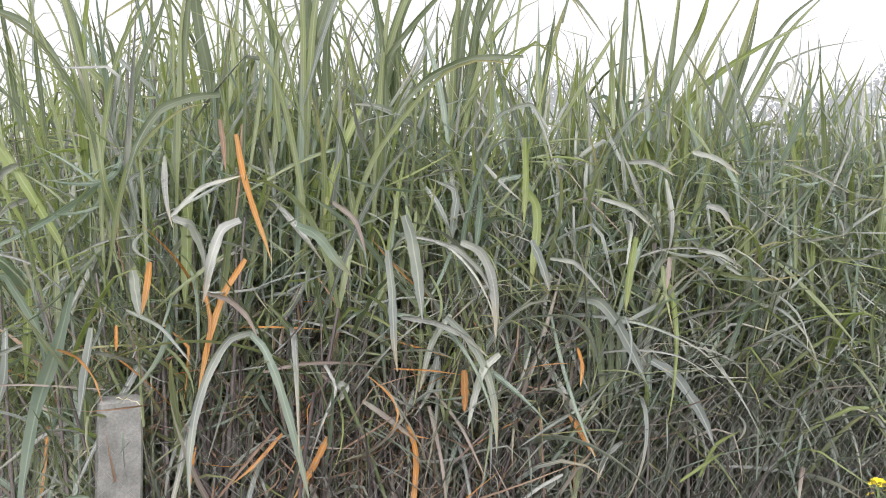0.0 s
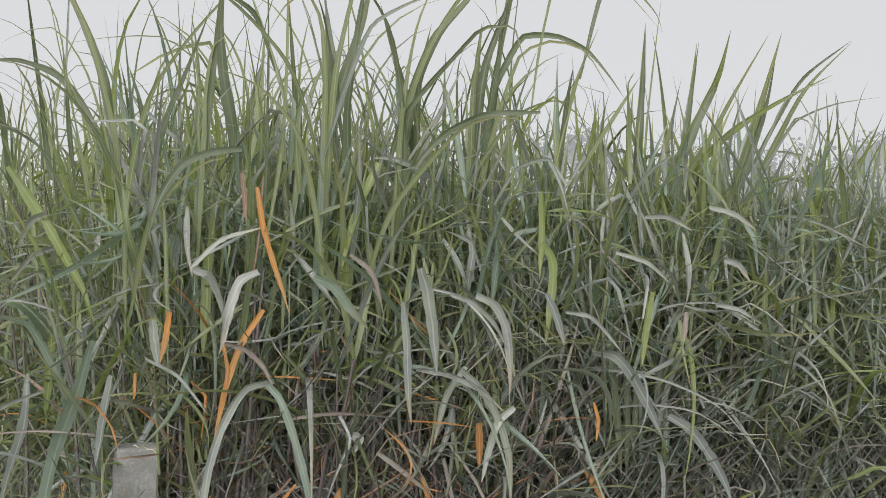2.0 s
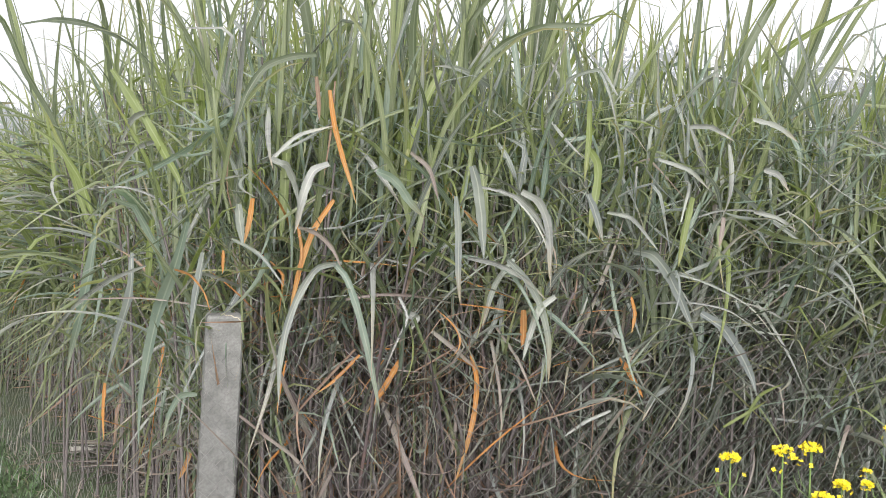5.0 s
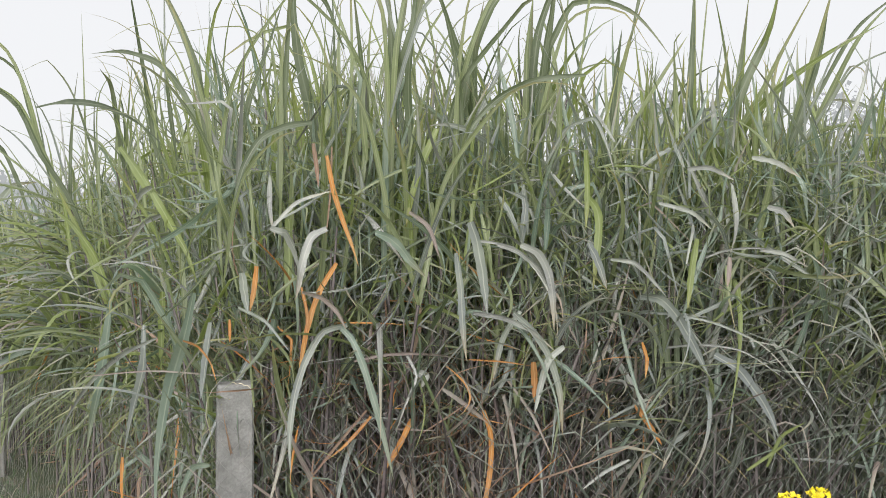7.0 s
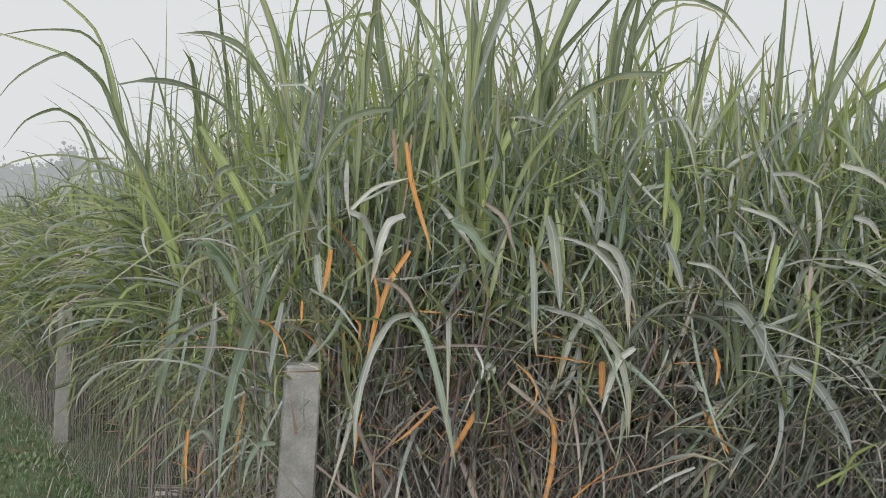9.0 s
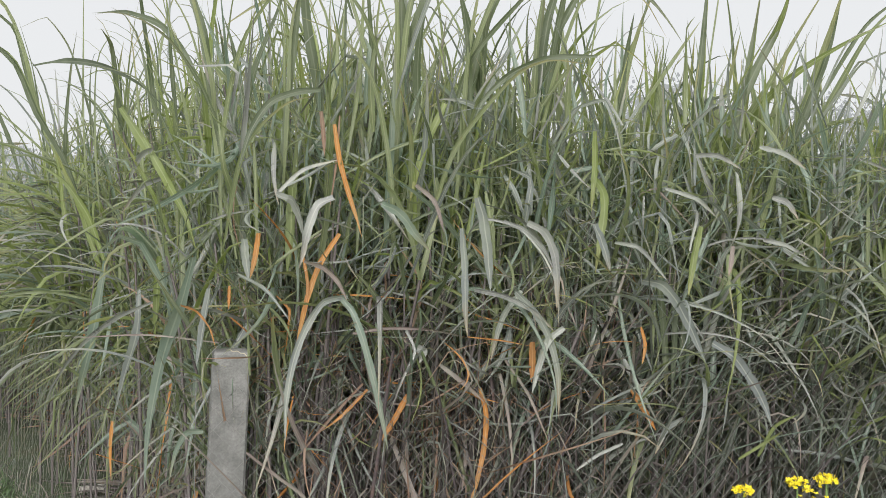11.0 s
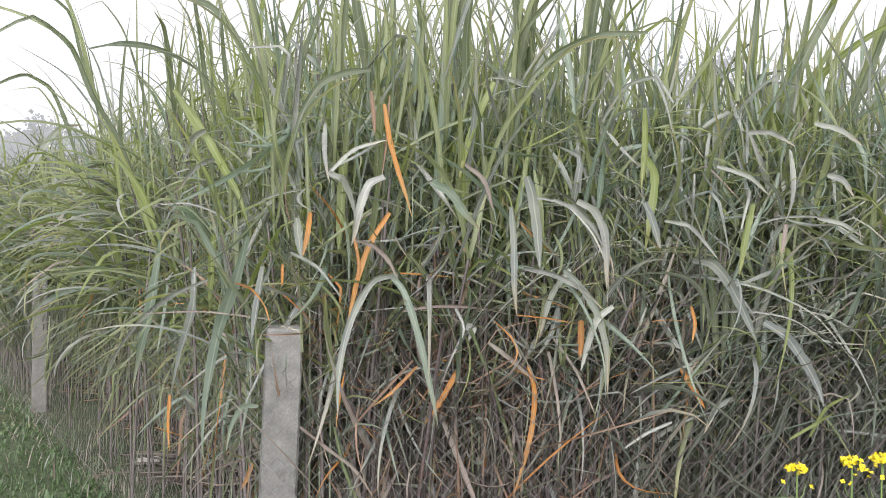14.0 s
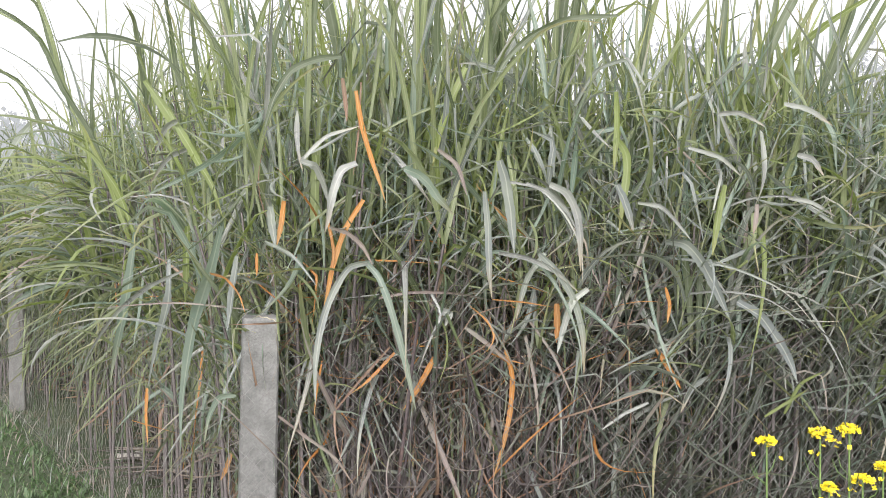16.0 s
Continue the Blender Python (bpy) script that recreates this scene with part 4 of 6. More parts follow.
bent_leaf(plant, "green", 0.023, (0.04, 3.21, 1.71), (0.11, 3.20, 2.17), (0.19, 3.13, 2.44), (0.25, 3.08, 2.57), (0.36, 3.04, 2.60), (0.46, 3.01, 2.56), (0.57, 3.00, 2.38))
plant = bare_cane(0.10, 3.29, 1.75, "sugarcane plant with long arching green leaves at the fence")
bent_leaf(plant, "dim_green", 0.036, (0.06, 3.31, 1.72), (0.10, 3.29, 2.19), (0.15, 3.26, 2.52), (0.22, 3.23, 2.83), (0.27, 3.21, 3.08))
plant = bare_cane(0.32, 3.20, 1.75, "sugarcane plant with dusty grey green drooping leaves at the fence")
bent_leaf(plant, "green", 0.013, (0.27, 3.25, 2.23), (0.34, 3.18, 2.69), (0.40, 3.12, 2.89), (0.47, 3.08, 2.96), (0.55, 3.05, 2.88), (0.66, 3.03, 2.75), (0.77, 3.01, 2.60))
bent_leaf(plant, "grey", 0.015, (0.39, 3.32, 1.28), (0.49, 3.14, 1.38), (0.75, 3.10, 1.34), (0.93, 3.05, 1.25), (1.06, 2.99, 1.08))
plant = bare_cane(0.43, 3.45, 1.75, "sugarcane plant with dusty grey green drooping leaves at the fence")
bent_leaf(plant, "pale", 0.016, (0.37, 3.60, 1.90), (0.43, 3.42, 2.00), (0.50, 3.32, 1.94), (0.55, 3.23, 1.85))
bent_leaf(plant, "pale", 0.013, (0.46, 3.35, 1.13), (0.56, 3.17, 1.23), (0.71, 3.11, 1.25), (0.85, 3.06, 1.23), (1.03, 3.01, 1.10))
bent_leaf(plant, "green", 0.040, (0.38, 3.63, 1.90), (0.46, 3.70, 2.36), (0.54, 3.62, 2.65), (0.62, 3.56, 2.83))
plant = bare_cane(0.65, 3.46, 1.61, "sugarcane plant with fresh lime green leaves at the fence")
bent_leaf(plant, "lime", 0.057, (0.56, 3.66, 1.54), (0.55, 3.73, 2.00), (0.59, 3.66, 2.27), (0.60, 3.58, 2.52))
bent_leaf(plant, "pale", 0.013, (0.69, 3.31, 1.56), (0.85, 3.26, 1.62), (0.99, 3.21, 1.62), (1.13, 3.16, 1.53))
bent_leaf(plant, "lime", 0.047, (0.61, 3.68, 1.54), (0.68, 3.77, 2.00), (0.75, 3.70, 2.27), (0.77, 3.62, 2.57))
plant = bare_cane(0.55, 3.28, 1.51, "sugarcane plant with long arching green leaves at the fence")
bent_leaf(plant, "grey", 0.013, (0.58, 3.17, 1.01), (0.37, 3.03, 0.95), (0.22, 2.89, 0.84))
bent_leaf(plant, "grey", 0.014, (0.60, 3.18, 1.07), (0.41, 3.04, 1.01), (0.24, 2.90, 0.94))
plant = bare_cane(0.81, 3.37, 1.75, "sugarcane plant with fresh lime green leaves at the fence")
bent_leaf(plant, "lime", 0.017, (0.88, 3.19, 0.74), (0.98, 3.16, 0.82), (1.03, 3.12, 0.87))
bent_leaf(plant, "pale", 0.021, (0.86, 3.28, 1.32), (1.01, 3.19, 1.38), (1.08, 3.10, 1.39))
bent_leaf(plant, "lime", 0.019, (0.96, 3.21, 0.75), (1.02, 3.18, 0.88), (1.10, 3.14, 0.94))
plant = bare_cane(0.84, 3.74, 1.75, "sugarcane plant with fresh lime green leaves at the fence")
bent_leaf(plant, "lime", 0.062, (0.81, 3.75, 1.50), (0.79, 3.72, 1.98), (0.81, 3.67, 2.47), (0.83, 3.62, 2.85))
bent_leaf(plant, "green", 0.060, (0.78, 3.78, 1.54), (0.83, 3.73, 2.00), (0.93, 3.64, 2.38), (0.96, 3.57, 2.56))
bent_leaf(plant, "green", 0.014, (0.82, 3.76, 1.96), (0.85, 3.73, 2.43), (0.89, 3.69, 2.78), (0.92, 3.67, 3.01))
bent_leaf(plant, "pale", 0.019, (0.77, 3.75, 2.12), (0.87, 3.57, 2.22), (0.97, 3.53, 2.19), (1.00, 3.48, 2.09))
bent_leaf(plant, "lime", 0.072, (0.79, 3.78, 1.53), (0.89, 3.75, 1.99), (1.01, 3.68, 2.33), (1.13, 3.63, 2.57), (1.19, 3.57, 2.81))
bent_leaf(plant, "green", 0.039, (0.77, 3.80, 1.59), (0.92, 3.76, 2.03), (1.10, 3.67, 2.33), (1.21, 3.58, 2.55), (1.33, 3.49, 2.77))
plant = bare_cane(1.03, 3.70, 1.75, "sugarcane plant with fresh lime green leaves at the fence")
bent_leaf(plant, "lime", 0.049, (0.85, 3.79, 1.71), (0.98, 3.78, 2.12), (1.24, 3.69, 2.40), (1.39, 3.62, 2.49), (1.62, 3.55, 2.60))
bent_leaf(plant, "lime", 0.052, (0.99, 3.76, 1.61), (1.00, 3.78, 2.08), (1.04, 3.74, 2.47), (1.08, 3.71, 2.80))
bent_leaf(plant, "green", 0.017, (0.87, 3.69, 1.46), (1.12, 3.56, 1.77), (1.30, 3.51, 1.82), (1.40, 3.45, 1.78), (1.45, 3.39, 1.70))
bent_leaf(plant, "lime", 0.034, (1.03, 3.66, 1.32), (1.06, 3.63, 1.80), (1.08, 3.64, 2.01))
bent_leaf(plant, "grey", 0.021, (1.08, 3.66, 1.29), (1.18, 3.48, 1.39), (1.36, 3.40, 1.37), (1.42, 3.31, 1.28), (1.43, 3.20, 1.14))
plant = bare_cane(1.24, 3.84, 1.75, "sugarcane plant with dusty grey green drooping leaves at the fence")
bent_leaf(plant, "pale", 0.022, (1.19, 3.89, 1.90), (1.29, 3.71, 2.00), (1.45, 3.59, 1.99), (1.55, 3.47, 1.92), (1.66, 3.34, 1.81))
bent_leaf(plant, "grey", 0.014, (1.23, 3.68, 2.02), (1.32, 3.58, 2.30), (1.41, 3.50, 2.50), (1.56, 3.43, 2.54))
bent_leaf(plant, "green", 0.068, (1.18, 3.89, 1.54), (1.23, 3.86, 2.00), (1.32, 3.80, 2.32), (1.39, 3.74, 2.59), (1.45, 3.68, 2.83))
bent_leaf(plant, "grey", 0.019, (1.25, 3.87, 2.01), (1.44, 3.79, 2.31), (1.52, 3.73, 2.45), (1.55, 3.68, 2.42), (1.56, 3.65, 2.29))
bent_leaf(plant, "green", 0.044, (1.19, 3.92, 1.58), (1.31, 3.88, 2.03), (1.44, 3.79, 2.34), (1.55, 3.70, 2.57), (1.73, 3.62, 2.76))
plant = bare_cane(1.44, 3.93, 1.75, "sugarcane plant with dusty grey green drooping leaves at the fence")
bent_leaf(plant, "grey", 0.013, (1.44, 3.93, 2.24), (1.56, 3.81, 2.46), (1.67, 3.71, 2.50), (1.85, 3.61, 2.51))

plant = bare_cane(-2.32, 3.77, 1.50, "sugarcane plant with broad blue green leaves hanging over the verge fence")
bent_leaf(plant, "teal", 0.047, (-2.870, 4.254, 1.212), (-3.246, 4.545, 1.158), (-3.704, 4.915, 1.038), (-4.096, 5.221, 0.856))
bent_leaf(plant, "pale", 0.027, (-1.353, 2.689, 1.355), (-1.649, 2.951, 1.269), (-1.941, 3.208, 1.135), (-2.169, 3.404, 0.975), (-2.297, 3.506, 0.851), (-2.367, 3.550, 0.704))
bent_leaf(plant, "teal", 0.061, (-1.921, 3.344, 1.504), (-1.958, 3.359, 1.334), (-2.036, 3.413, 1.080), (-2.118, 3.471, 0.872), (-2.146, 3.477, 0.742))
bent_leaf(plant, "dim_green", 0.042, (-2.998, 4.377, 2.674), (-2.521, 3.954, 2.593), (-2.031, 3.519, 2.448), (-1.672, 3.210, 2.279), (-1.422, 3.005, 2.098))
bent_leaf(plant, "orange", 0.024, (-1.670, 2.979, 0.840), (-1.677, 2.979, 0.729), (-1.656, 2.952, 0.602))
bent_leaf(plant, "orange", 0.011, (-1.884, 3.226, 0.640), (-1.647, 2.999, 0.670), (-1.417, 2.778, 0.701))
plant = bare_cane(-1.65, 3.22, 1.50, "sugarcane plant with broad blue green leaves hanging over the verge fence")
bent_leaf(plant, "grey", 0.047, (-1.522, 2.907, 1.394), (-1.517, 2.883, 1.243), (-1.609, 2.953, 1.042), (-1.685, 3.007, 0.822))
bent_leaf(plant, "pale", 0.033, (-1.489, 2.930, 1.964), (-1.591, 3.028, 1.946), (-1.687, 3.120, 1.857))
bent_leaf(plant, "pale", 0.029, (-1.416, 2.860, 1.837), (-1.563, 3.001, 1.820), (-1.753, 3.184, 1.721))
bent_leaf(plant, "lime", 0.039, (-1.479, 2.990, 1.528), (-1.497, 3.007, 1.381), (-1.509, 3.019, 1.184))
bent_leaf(plant, "lime", 0.057, (-1.789, 3.218, 2.193), (-1.559, 3.043, 1.972), (-1.380, 2.918, 1.788), (-1.255, 2.844, 1.540))
bent_leaf(plant, "teal", 0.058, (-1.116, 2.517, 1.524), (-1.187, 2.568, 1.349), (-1.287, 2.648, 1.182), (-1.336, 2.678, 1.027), (-1.368, 2.692, 0.859), (-1.368, 2.675, 0.652))
plant = bare_cane(-1.24, 2.83, 1.50, "sugarcane plant with withered orange leaves hanging over the net")
bent_leaf(plant, "lime", 0.041, (-1.566, 3.004, 2.028), (-1.410, 2.900, 1.834), (-1.280, 2.823, 1.666), (-1.246, 2.836, 1.540))
bent_leaf(plant, "teal", 0.026, (-1.032, 2.422, 0.935), (-1.125, 2.489, 0.909), (-1.172, 2.511, 0.834), (-1.188, 2.503, 0.741))
bent_leaf(plant, "orange", 0.024, (-1.116, 2.573, 0.686), (-1.162, 2.617, 0.607), (-1.193, 2.647, 0.564))
bent_leaf(plant, "orange", 0.015, (-1.155, 2.499, 1.357), (-1.022, 2.344, 1.344), (-0.924, 2.222, 1.298), (-0.872, 2.145, 1.246))
bent_leaf(plant, "grey", 0.040, (-1.058, 2.517, 1.418), (-1.073, 2.504, 1.303), (-1.088, 2.491, 1.150))
bent_leaf(plant, "orange", 0.014, (-0.958, 2.456, 1.429), (-0.959, 2.455, 1.349))
plant = bare_cane(-0.89, 2.74, 1.50, "sugarcane plant with pale folded leaves hanging before the net")
bent_leaf(plant, "grey", 0.037, (-0.877, 2.379, 1.588), (-0.873, 2.380, 1.530), (-0.862, 2.384, 1.452))
bent_leaf(plant, "orange", 0.028, (-0.868, 2.488, 1.611), (-0.878, 2.485, 1.530), (-0.893, 2.479, 1.454))
bent_leaf(plant, "dim_green", 0.031, (-0.631, 2.415, 2.090), (-0.703, 2.375, 2.075), (-0.775, 2.336, 2.037), (-0.828, 2.303, 1.943), (-0.861, 2.278, 1.809))
bent_leaf(plant, "tan", 0.020, (-0.915, 2.524, 0.845), (-0.819, 2.559, 0.760), (-0.732, 2.591, 0.685), (-0.659, 2.618, 0.569))
bent_leaf(plant, "lime", 0.048, (-0.809, 2.670, 1.786), (-0.815, 2.667, 1.616), (-0.822, 2.665, 1.468))
bent_leaf(plant, "pale", 0.034, (-0.681, 2.131, 1.719), (-0.648, 2.160, 1.703), (-0.629, 2.185, 1.651), (-0.620, 2.206, 1.588))
plant = bare_cane(-0.76, 2.75, 1.50, "sugarcane plant with withered orange leaves hanging over the net")
bent_leaf(plant, "orange", 0.016, (-0.724, 2.541, 1.532), (-0.708, 2.547, 1.431), (-0.718, 2.543, 1.329))
bent_leaf(plant, "pale", 0.020, (-0.763, 2.367, 1.737), (-0.683, 2.396, 1.819), (-0.575, 2.435, 1.857))
bent_leaf(plant, "grey", 0.033, (-0.562, 2.547, 1.395), (-0.634, 2.499, 1.377), (-0.689, 2.458, 1.282), (-0.720, 2.425, 1.170), (-0.733, 2.399, 1.041), (-0.728, 2.380, 0.919))
bent_leaf(plant, "orange", 0.027, (-0.606, 2.584, 1.614), (-0.667, 2.562, 1.512), (-0.708, 2.547, 1.390), (-0.731, 2.538, 1.279), (-0.748, 2.532, 1.187))
bent_leaf(plant, "pale", 0.037, (-0.534, 2.237, 1.717), (-0.574, 2.209, 1.695), (-0.597, 2.188, 1.628), (-0.612, 2.169, 1.531), (-0.617, 2.154, 1.496))
bent_leaf(plant, "rust", 0.021, (-0.663, 2.531, 2.038), (-0.655, 2.534, 1.964), (-0.650, 2.536, 1.884))
plant = bare_cane(-0.67, 2.88, 1.50, "sugarcane plant with withered orange leaves hanging over the net")
bent_leaf(plant, "tan", 0.022, (-0.691, 2.446, 1.516), (-0.630, 2.468, 1.493), (-0.584, 2.485, 1.446), (-0.553, 2.496, 1.381))
bent_leaf(plant, "rust", 0.016, (-0.546, 2.712, 1.069), (-0.639, 2.678, 0.964), (-0.767, 2.632, 0.809))
bent_leaf(plant, "rust", 0.010, (-0.602, 2.553, 2.026), (-0.612, 2.550, 1.855), (-0.632, 2.542, 1.693))
bent_leaf(plant, "orange", 0.016, (-0.530, 2.718, 1.047), (-0.629, 2.682, 0.943), (-0.688, 2.660, 0.898))
bent_leaf(plant, "orange", 0.024, (-0.614, 2.528, 1.992), (-0.596, 2.534, 1.873), (-0.565, 2.546, 1.753), (-0.537, 2.555, 1.664), (-0.520, 2.562, 1.600))
bent_leaf(plant, "teal", 0.034, (-0.592, 2.536, 1.395), (-0.547, 2.531, 1.350), (-0.514, 2.522, 1.281), (-0.472, 2.515, 1.149), (-0.437, 2.507, 1.015), (-0.404, 2.498, 0.869))
plant = bare_cane(-0.42, 3.01, 1.50, "sugarcane plant with pale folded leaves hanging before the net")
bent_leaf(plant, "orange", 0.030, (-0.389, 2.769, 1.024), (-0.444, 2.749, 0.918), (-0.502, 2.728, 0.830))
bent_leaf(plant, "teal", 0.038, (-0.402, 2.339, 1.703), (-0.354, 2.374, 1.677), (-0.302, 2.410, 1.604), (-0.261, 2.443, 1.554))
bent_leaf(plant, "tan", 0.016, (-0.570, 2.650, 1.257), (-0.462, 2.689, 1.274), (-0.302, 2.748, 1.267), (-0.139, 2.807, 1.230))
bent_leaf(plant, "tan", 0.018, (-0.406, 2.731, 1.240), (-0.324, 2.761, 1.155), (-0.375, 2.742, 1.208))
bent_leaf(plant, "pale", 0.040, (-0.366, 2.724, 1.210), (-0.325, 2.739, 1.189), (-0.341, 2.733, 1.147))
bent_leaf(plant, "lime", 0.038, (-0.273, 2.865, 2.123), (-0.354, 2.835, 1.926), (-0.400, 2.818, 1.730))
plant = bare_cane(-0.19, 2.99, 1.50, "sugarcane plant with pale folded leaves hanging before the net")
bent_leaf(plant, "tan", 0.022, (-0.325, 2.526, 1.780), (-0.268, 2.547, 1.732), (-0.229, 2.561, 1.615))
bent_leaf(plant, "tan", 0.024, (-0.273, 2.779, 1.138), (-0.201, 2.806, 1.080), (-0.107, 2.840, 0.993))
bent_leaf(plant, "grey", 0.033, (-0.161, 2.479, 1.631), (-0.151, 2.483, 1.517), (-0.146, 2.485, 1.345), (-0.139, 2.487, 1.269))
bent_leaf(plant, "orange", 0.027, (-0.129, 2.864, 1.042), (-0.107, 2.872, 0.955), (-0.114, 2.869, 0.804), (-0.142, 2.859, 0.674), (-0.182, 2.844, 0.537))
bent_leaf(plant, "orange", 0.009, (-0.187, 2.842, 1.032), (-0.116, 2.868, 1.003), (-0.057, 2.890, 0.985))
bent_leaf(plant, "grey", 0.046, (-0.106, 2.446, 1.731), (-0.089, 2.452, 1.668), (-0.072, 2.459, 1.556), (-0.061, 2.462, 1.424))
plant = bare_cane(0.00, 3.08, 1.50, "sugarcane plant with pale folded leaves hanging before the net")
bent_leaf(plant, "orange", 0.008, (-0.168, 2.775, 1.243), (-0.035, 2.823, 1.226), (0.060, 2.858, 1.206))
bent_leaf(plant, "grey", 0.030, (0.024, 2.866, 1.412), (-0.037, 2.844, 1.326), (-0.087, 2.826, 1.156))
bent_leaf(plant, "pale", 0.025, (-0.131, 2.650, 1.420), (-0.029, 2.687, 1.397), (0.070, 2.723, 1.346), (0.151, 2.753, 1.270))
bent_leaf(plant, "dim_green", 0.032, (0.304, 2.968, 2.315), (0.119, 2.901, 2.294), (-0.026, 2.848, 2.223), (-0.123, 2.812, 2.120), (-0.187, 2.789, 1.918))
bent_leaf(plant, "orange", 0.034, (0.066, 2.860, 1.221), (0.067, 2.861, 1.157), (0.064, 2.859, 1.072))
bent_leaf(plant, "pale", 0.021, (-0.017, 2.425, 1.652), (0.046, 2.448, 1.627), (0.110, 2.472, 1.566), (0.148, 2.485, 1.492))
plant = bare_cane(0.22, 3.09, 1.50, "sugarcane plant with pale folded leaves hanging before the net")
bent_leaf(plant, "grey", 0.034, (0.010, 2.701, 1.413), (0.070, 2.723, 1.352), (0.127, 2.744, 1.254), (0.160, 2.756, 1.131), (0.166, 2.758, 0.967))
bent_leaf(plant, "pale", 0.034, (0.183, 2.764, 1.285), (0.131, 2.745, 1.244), (0.096, 2.733, 1.152), (0.070, 2.723, 1.050))
bent_leaf(plant, "pale", 0.036, (0.059, 2.453, 1.649), (0.111, 2.472, 1.622), (0.143, 2.484, 1.561), (0.155, 2.488, 1.464), (0.156, 2.489, 1.361))
bent_leaf(plant, "lime", 0.030, (0.290, 2.856, 2.012), (0.291, 2.857, 1.876), (0.279, 2.852, 1.709))
bent_leaf(plant, "pale", 0.018, (0.413, 3.007, 0.824), (0.316, 2.972, 0.783), (0.221, 2.938, 0.720))
bent_leaf(plant, "lime", 0.041, (0.288, 2.856, 1.834), (0.319, 2.867, 1.793), (0.311, 2.864, 1.584), (0.296, 2.859, 1.479))
plant = bare_cane(0.53, 3.29, 1.50, "sugarcane plant with pale folded leaves hanging before the net")
bent_leaf(plant, "grey", 0.035, (0.284, 2.641, 1.654), (0.311, 2.651, 1.590), (0.339, 2.662, 1.492))
bent_leaf(plant, "orange", 0.020, (0.481, 3.032, 1.271), (0.497, 3.038, 1.206), (0.487, 3.034, 1.129))
bent_leaf(plant, "orange", 0.030, (0.445, 3.019, 1.031), (0.493, 3.037, 0.954), (0.542, 3.055, 0.870))
bent_leaf(plant, "pale", 0.022, (0.365, 2.831, 1.596), (0.452, 2.862, 1.578), (0.525, 2.889, 1.502), (0.567, 2.904, 1.449))
bent_leaf(plant, "dim_green", 0.036, (0.563, 3.148, 1.433), (0.584, 3.155, 1.231), (0.596, 3.159, 0.983))
bent_leaf(plant, "grey", 0.033, (0.660, 3.151, 0.901), (0.590, 3.099, 0.870), (0.539, 3.054, 0.777))
plant = bare_cane(0.72, 3.39, 1.50, "sugarcane plant with pale folded leaves hanging before the net")
bent_leaf(plant, "dim_green", 0.033, (0.631, 3.172, 1.411), (0.627, 3.171, 1.208), (0.614, 3.166, 0.960))
bent_leaf(plant, "grey", 0.051, (0.481, 2.979, 1.450), (0.553, 2.992, 1.437), (0.616, 3.002, 1.363), (0.676, 3.010, 1.246), (0.722, 3.014, 1.140))
bent_leaf(plant, "dim_green", 0.029, (0.680, 3.211, 1.365), (0.660, 3.204, 1.183), (0.649, 3.200, 1.001))
bent_leaf(plant, "pale", 0.024, (0.560, 2.955, 1.803), (0.688, 3.001, 1.763), (0.764, 3.029, 1.696))
bent_leaf(plant, "lime", 0.036, (0.709, 3.062, 1.666), (0.683, 3.053, 1.546), (0.659, 3.044, 1.394))
bent_leaf(plant, "pale", 0.026, (0.675, 2.996, 1.933), (0.761, 3.028, 1.936), (0.859, 3.063, 1.887))
plant = bare_cane(1.04, 3.43, 1.50, "sugarcane plant with pale folded leaves hanging before the net")
bent_leaf(plant, "tan", 0.024, (0.826, 3.051, 1.590), (0.820, 3.049, 1.526), (0.810, 3.046, 1.472))
bent_leaf(plant, "grey", 0.052, (0.759, 3.080, 1.212), (0.834, 3.094, 1.167), (0.916, 3.111, 1.059), (0.968, 3.116, 0.958), (0.987, 3.110, 0.888))
bent_leaf(plant, "pale", 0.031, (0.934, 3.091, 1.975), (1.033, 3.127, 1.954), (1.128, 3.161, 1.894))
bent_leaf(plant, "pale", 0.024, (0.964, 3.155, 1.615), (1.054, 3.188, 1.598), (1.159, 3.226, 1.540))
bent_leaf(plant, "pale", 0.033, (0.987, 3.110, 1.780), (1.047, 3.132, 1.762), (1.093, 3.148, 1.698))
# tall leaves in the darker green, coloured as if seen against the light
plant = bare_cane(-0.60, 3.12, 1.75, "tall sugarcane plant with broad leaves standing against the sky")
bent_leaf(plant, "dim_green", 0.052, (-0.795, 3.047, 2.034), (-0.829, 3.008, 2.288), (-0.856, 2.972, 2.497), (-0.858, 2.944, 2.706), (-0.817, 2.933, 2.919))
bent_leaf(plant, "dim_green", 0.054, (-0.553, 3.135, 2.036), (-0.516, 3.122, 2.231), (-0.427, 3.128, 2.521), (-0.354, 3.128, 2.746), (-0.302, 3.120, 2.995))
bent_leaf(plant, "dim_green", 0.040, (-0.531, 3.143, 2.080), (-0.495, 3.121, 2.387), (-0.429, 3.109, 2.674), (-0.382, 3.091, 2.871))
bent_leaf(plant, "dim_green", 0.049, (-0.507, 3.152, 2.014), (-0.499, 3.137, 2.301), (-0.494, 3.121, 2.636), (-0.499, 3.102, 2.824))
plant = bare_cane(-0.01, 3.33, 1.75, "tall sugarcane plant with broad leaves standing against the sky")
bent_leaf(plant, "dim_green", 0.059, (-0.244, 3.248, 2.038), (-0.213, 3.215, 2.236), (-0.147, 3.194, 2.526), (-0.073, 3.177, 2.679), (0.044, 3.175, 2.813), (0.139, 3.165, 2.935), (0.169, 3.132, 2.825))
bent_leaf(plant, "dim_green", 0.056, (0.055, 3.357, 2.017), (0.067, 3.343, 2.320), (0.083, 3.331, 2.602), (0.103, 3.321, 2.771))
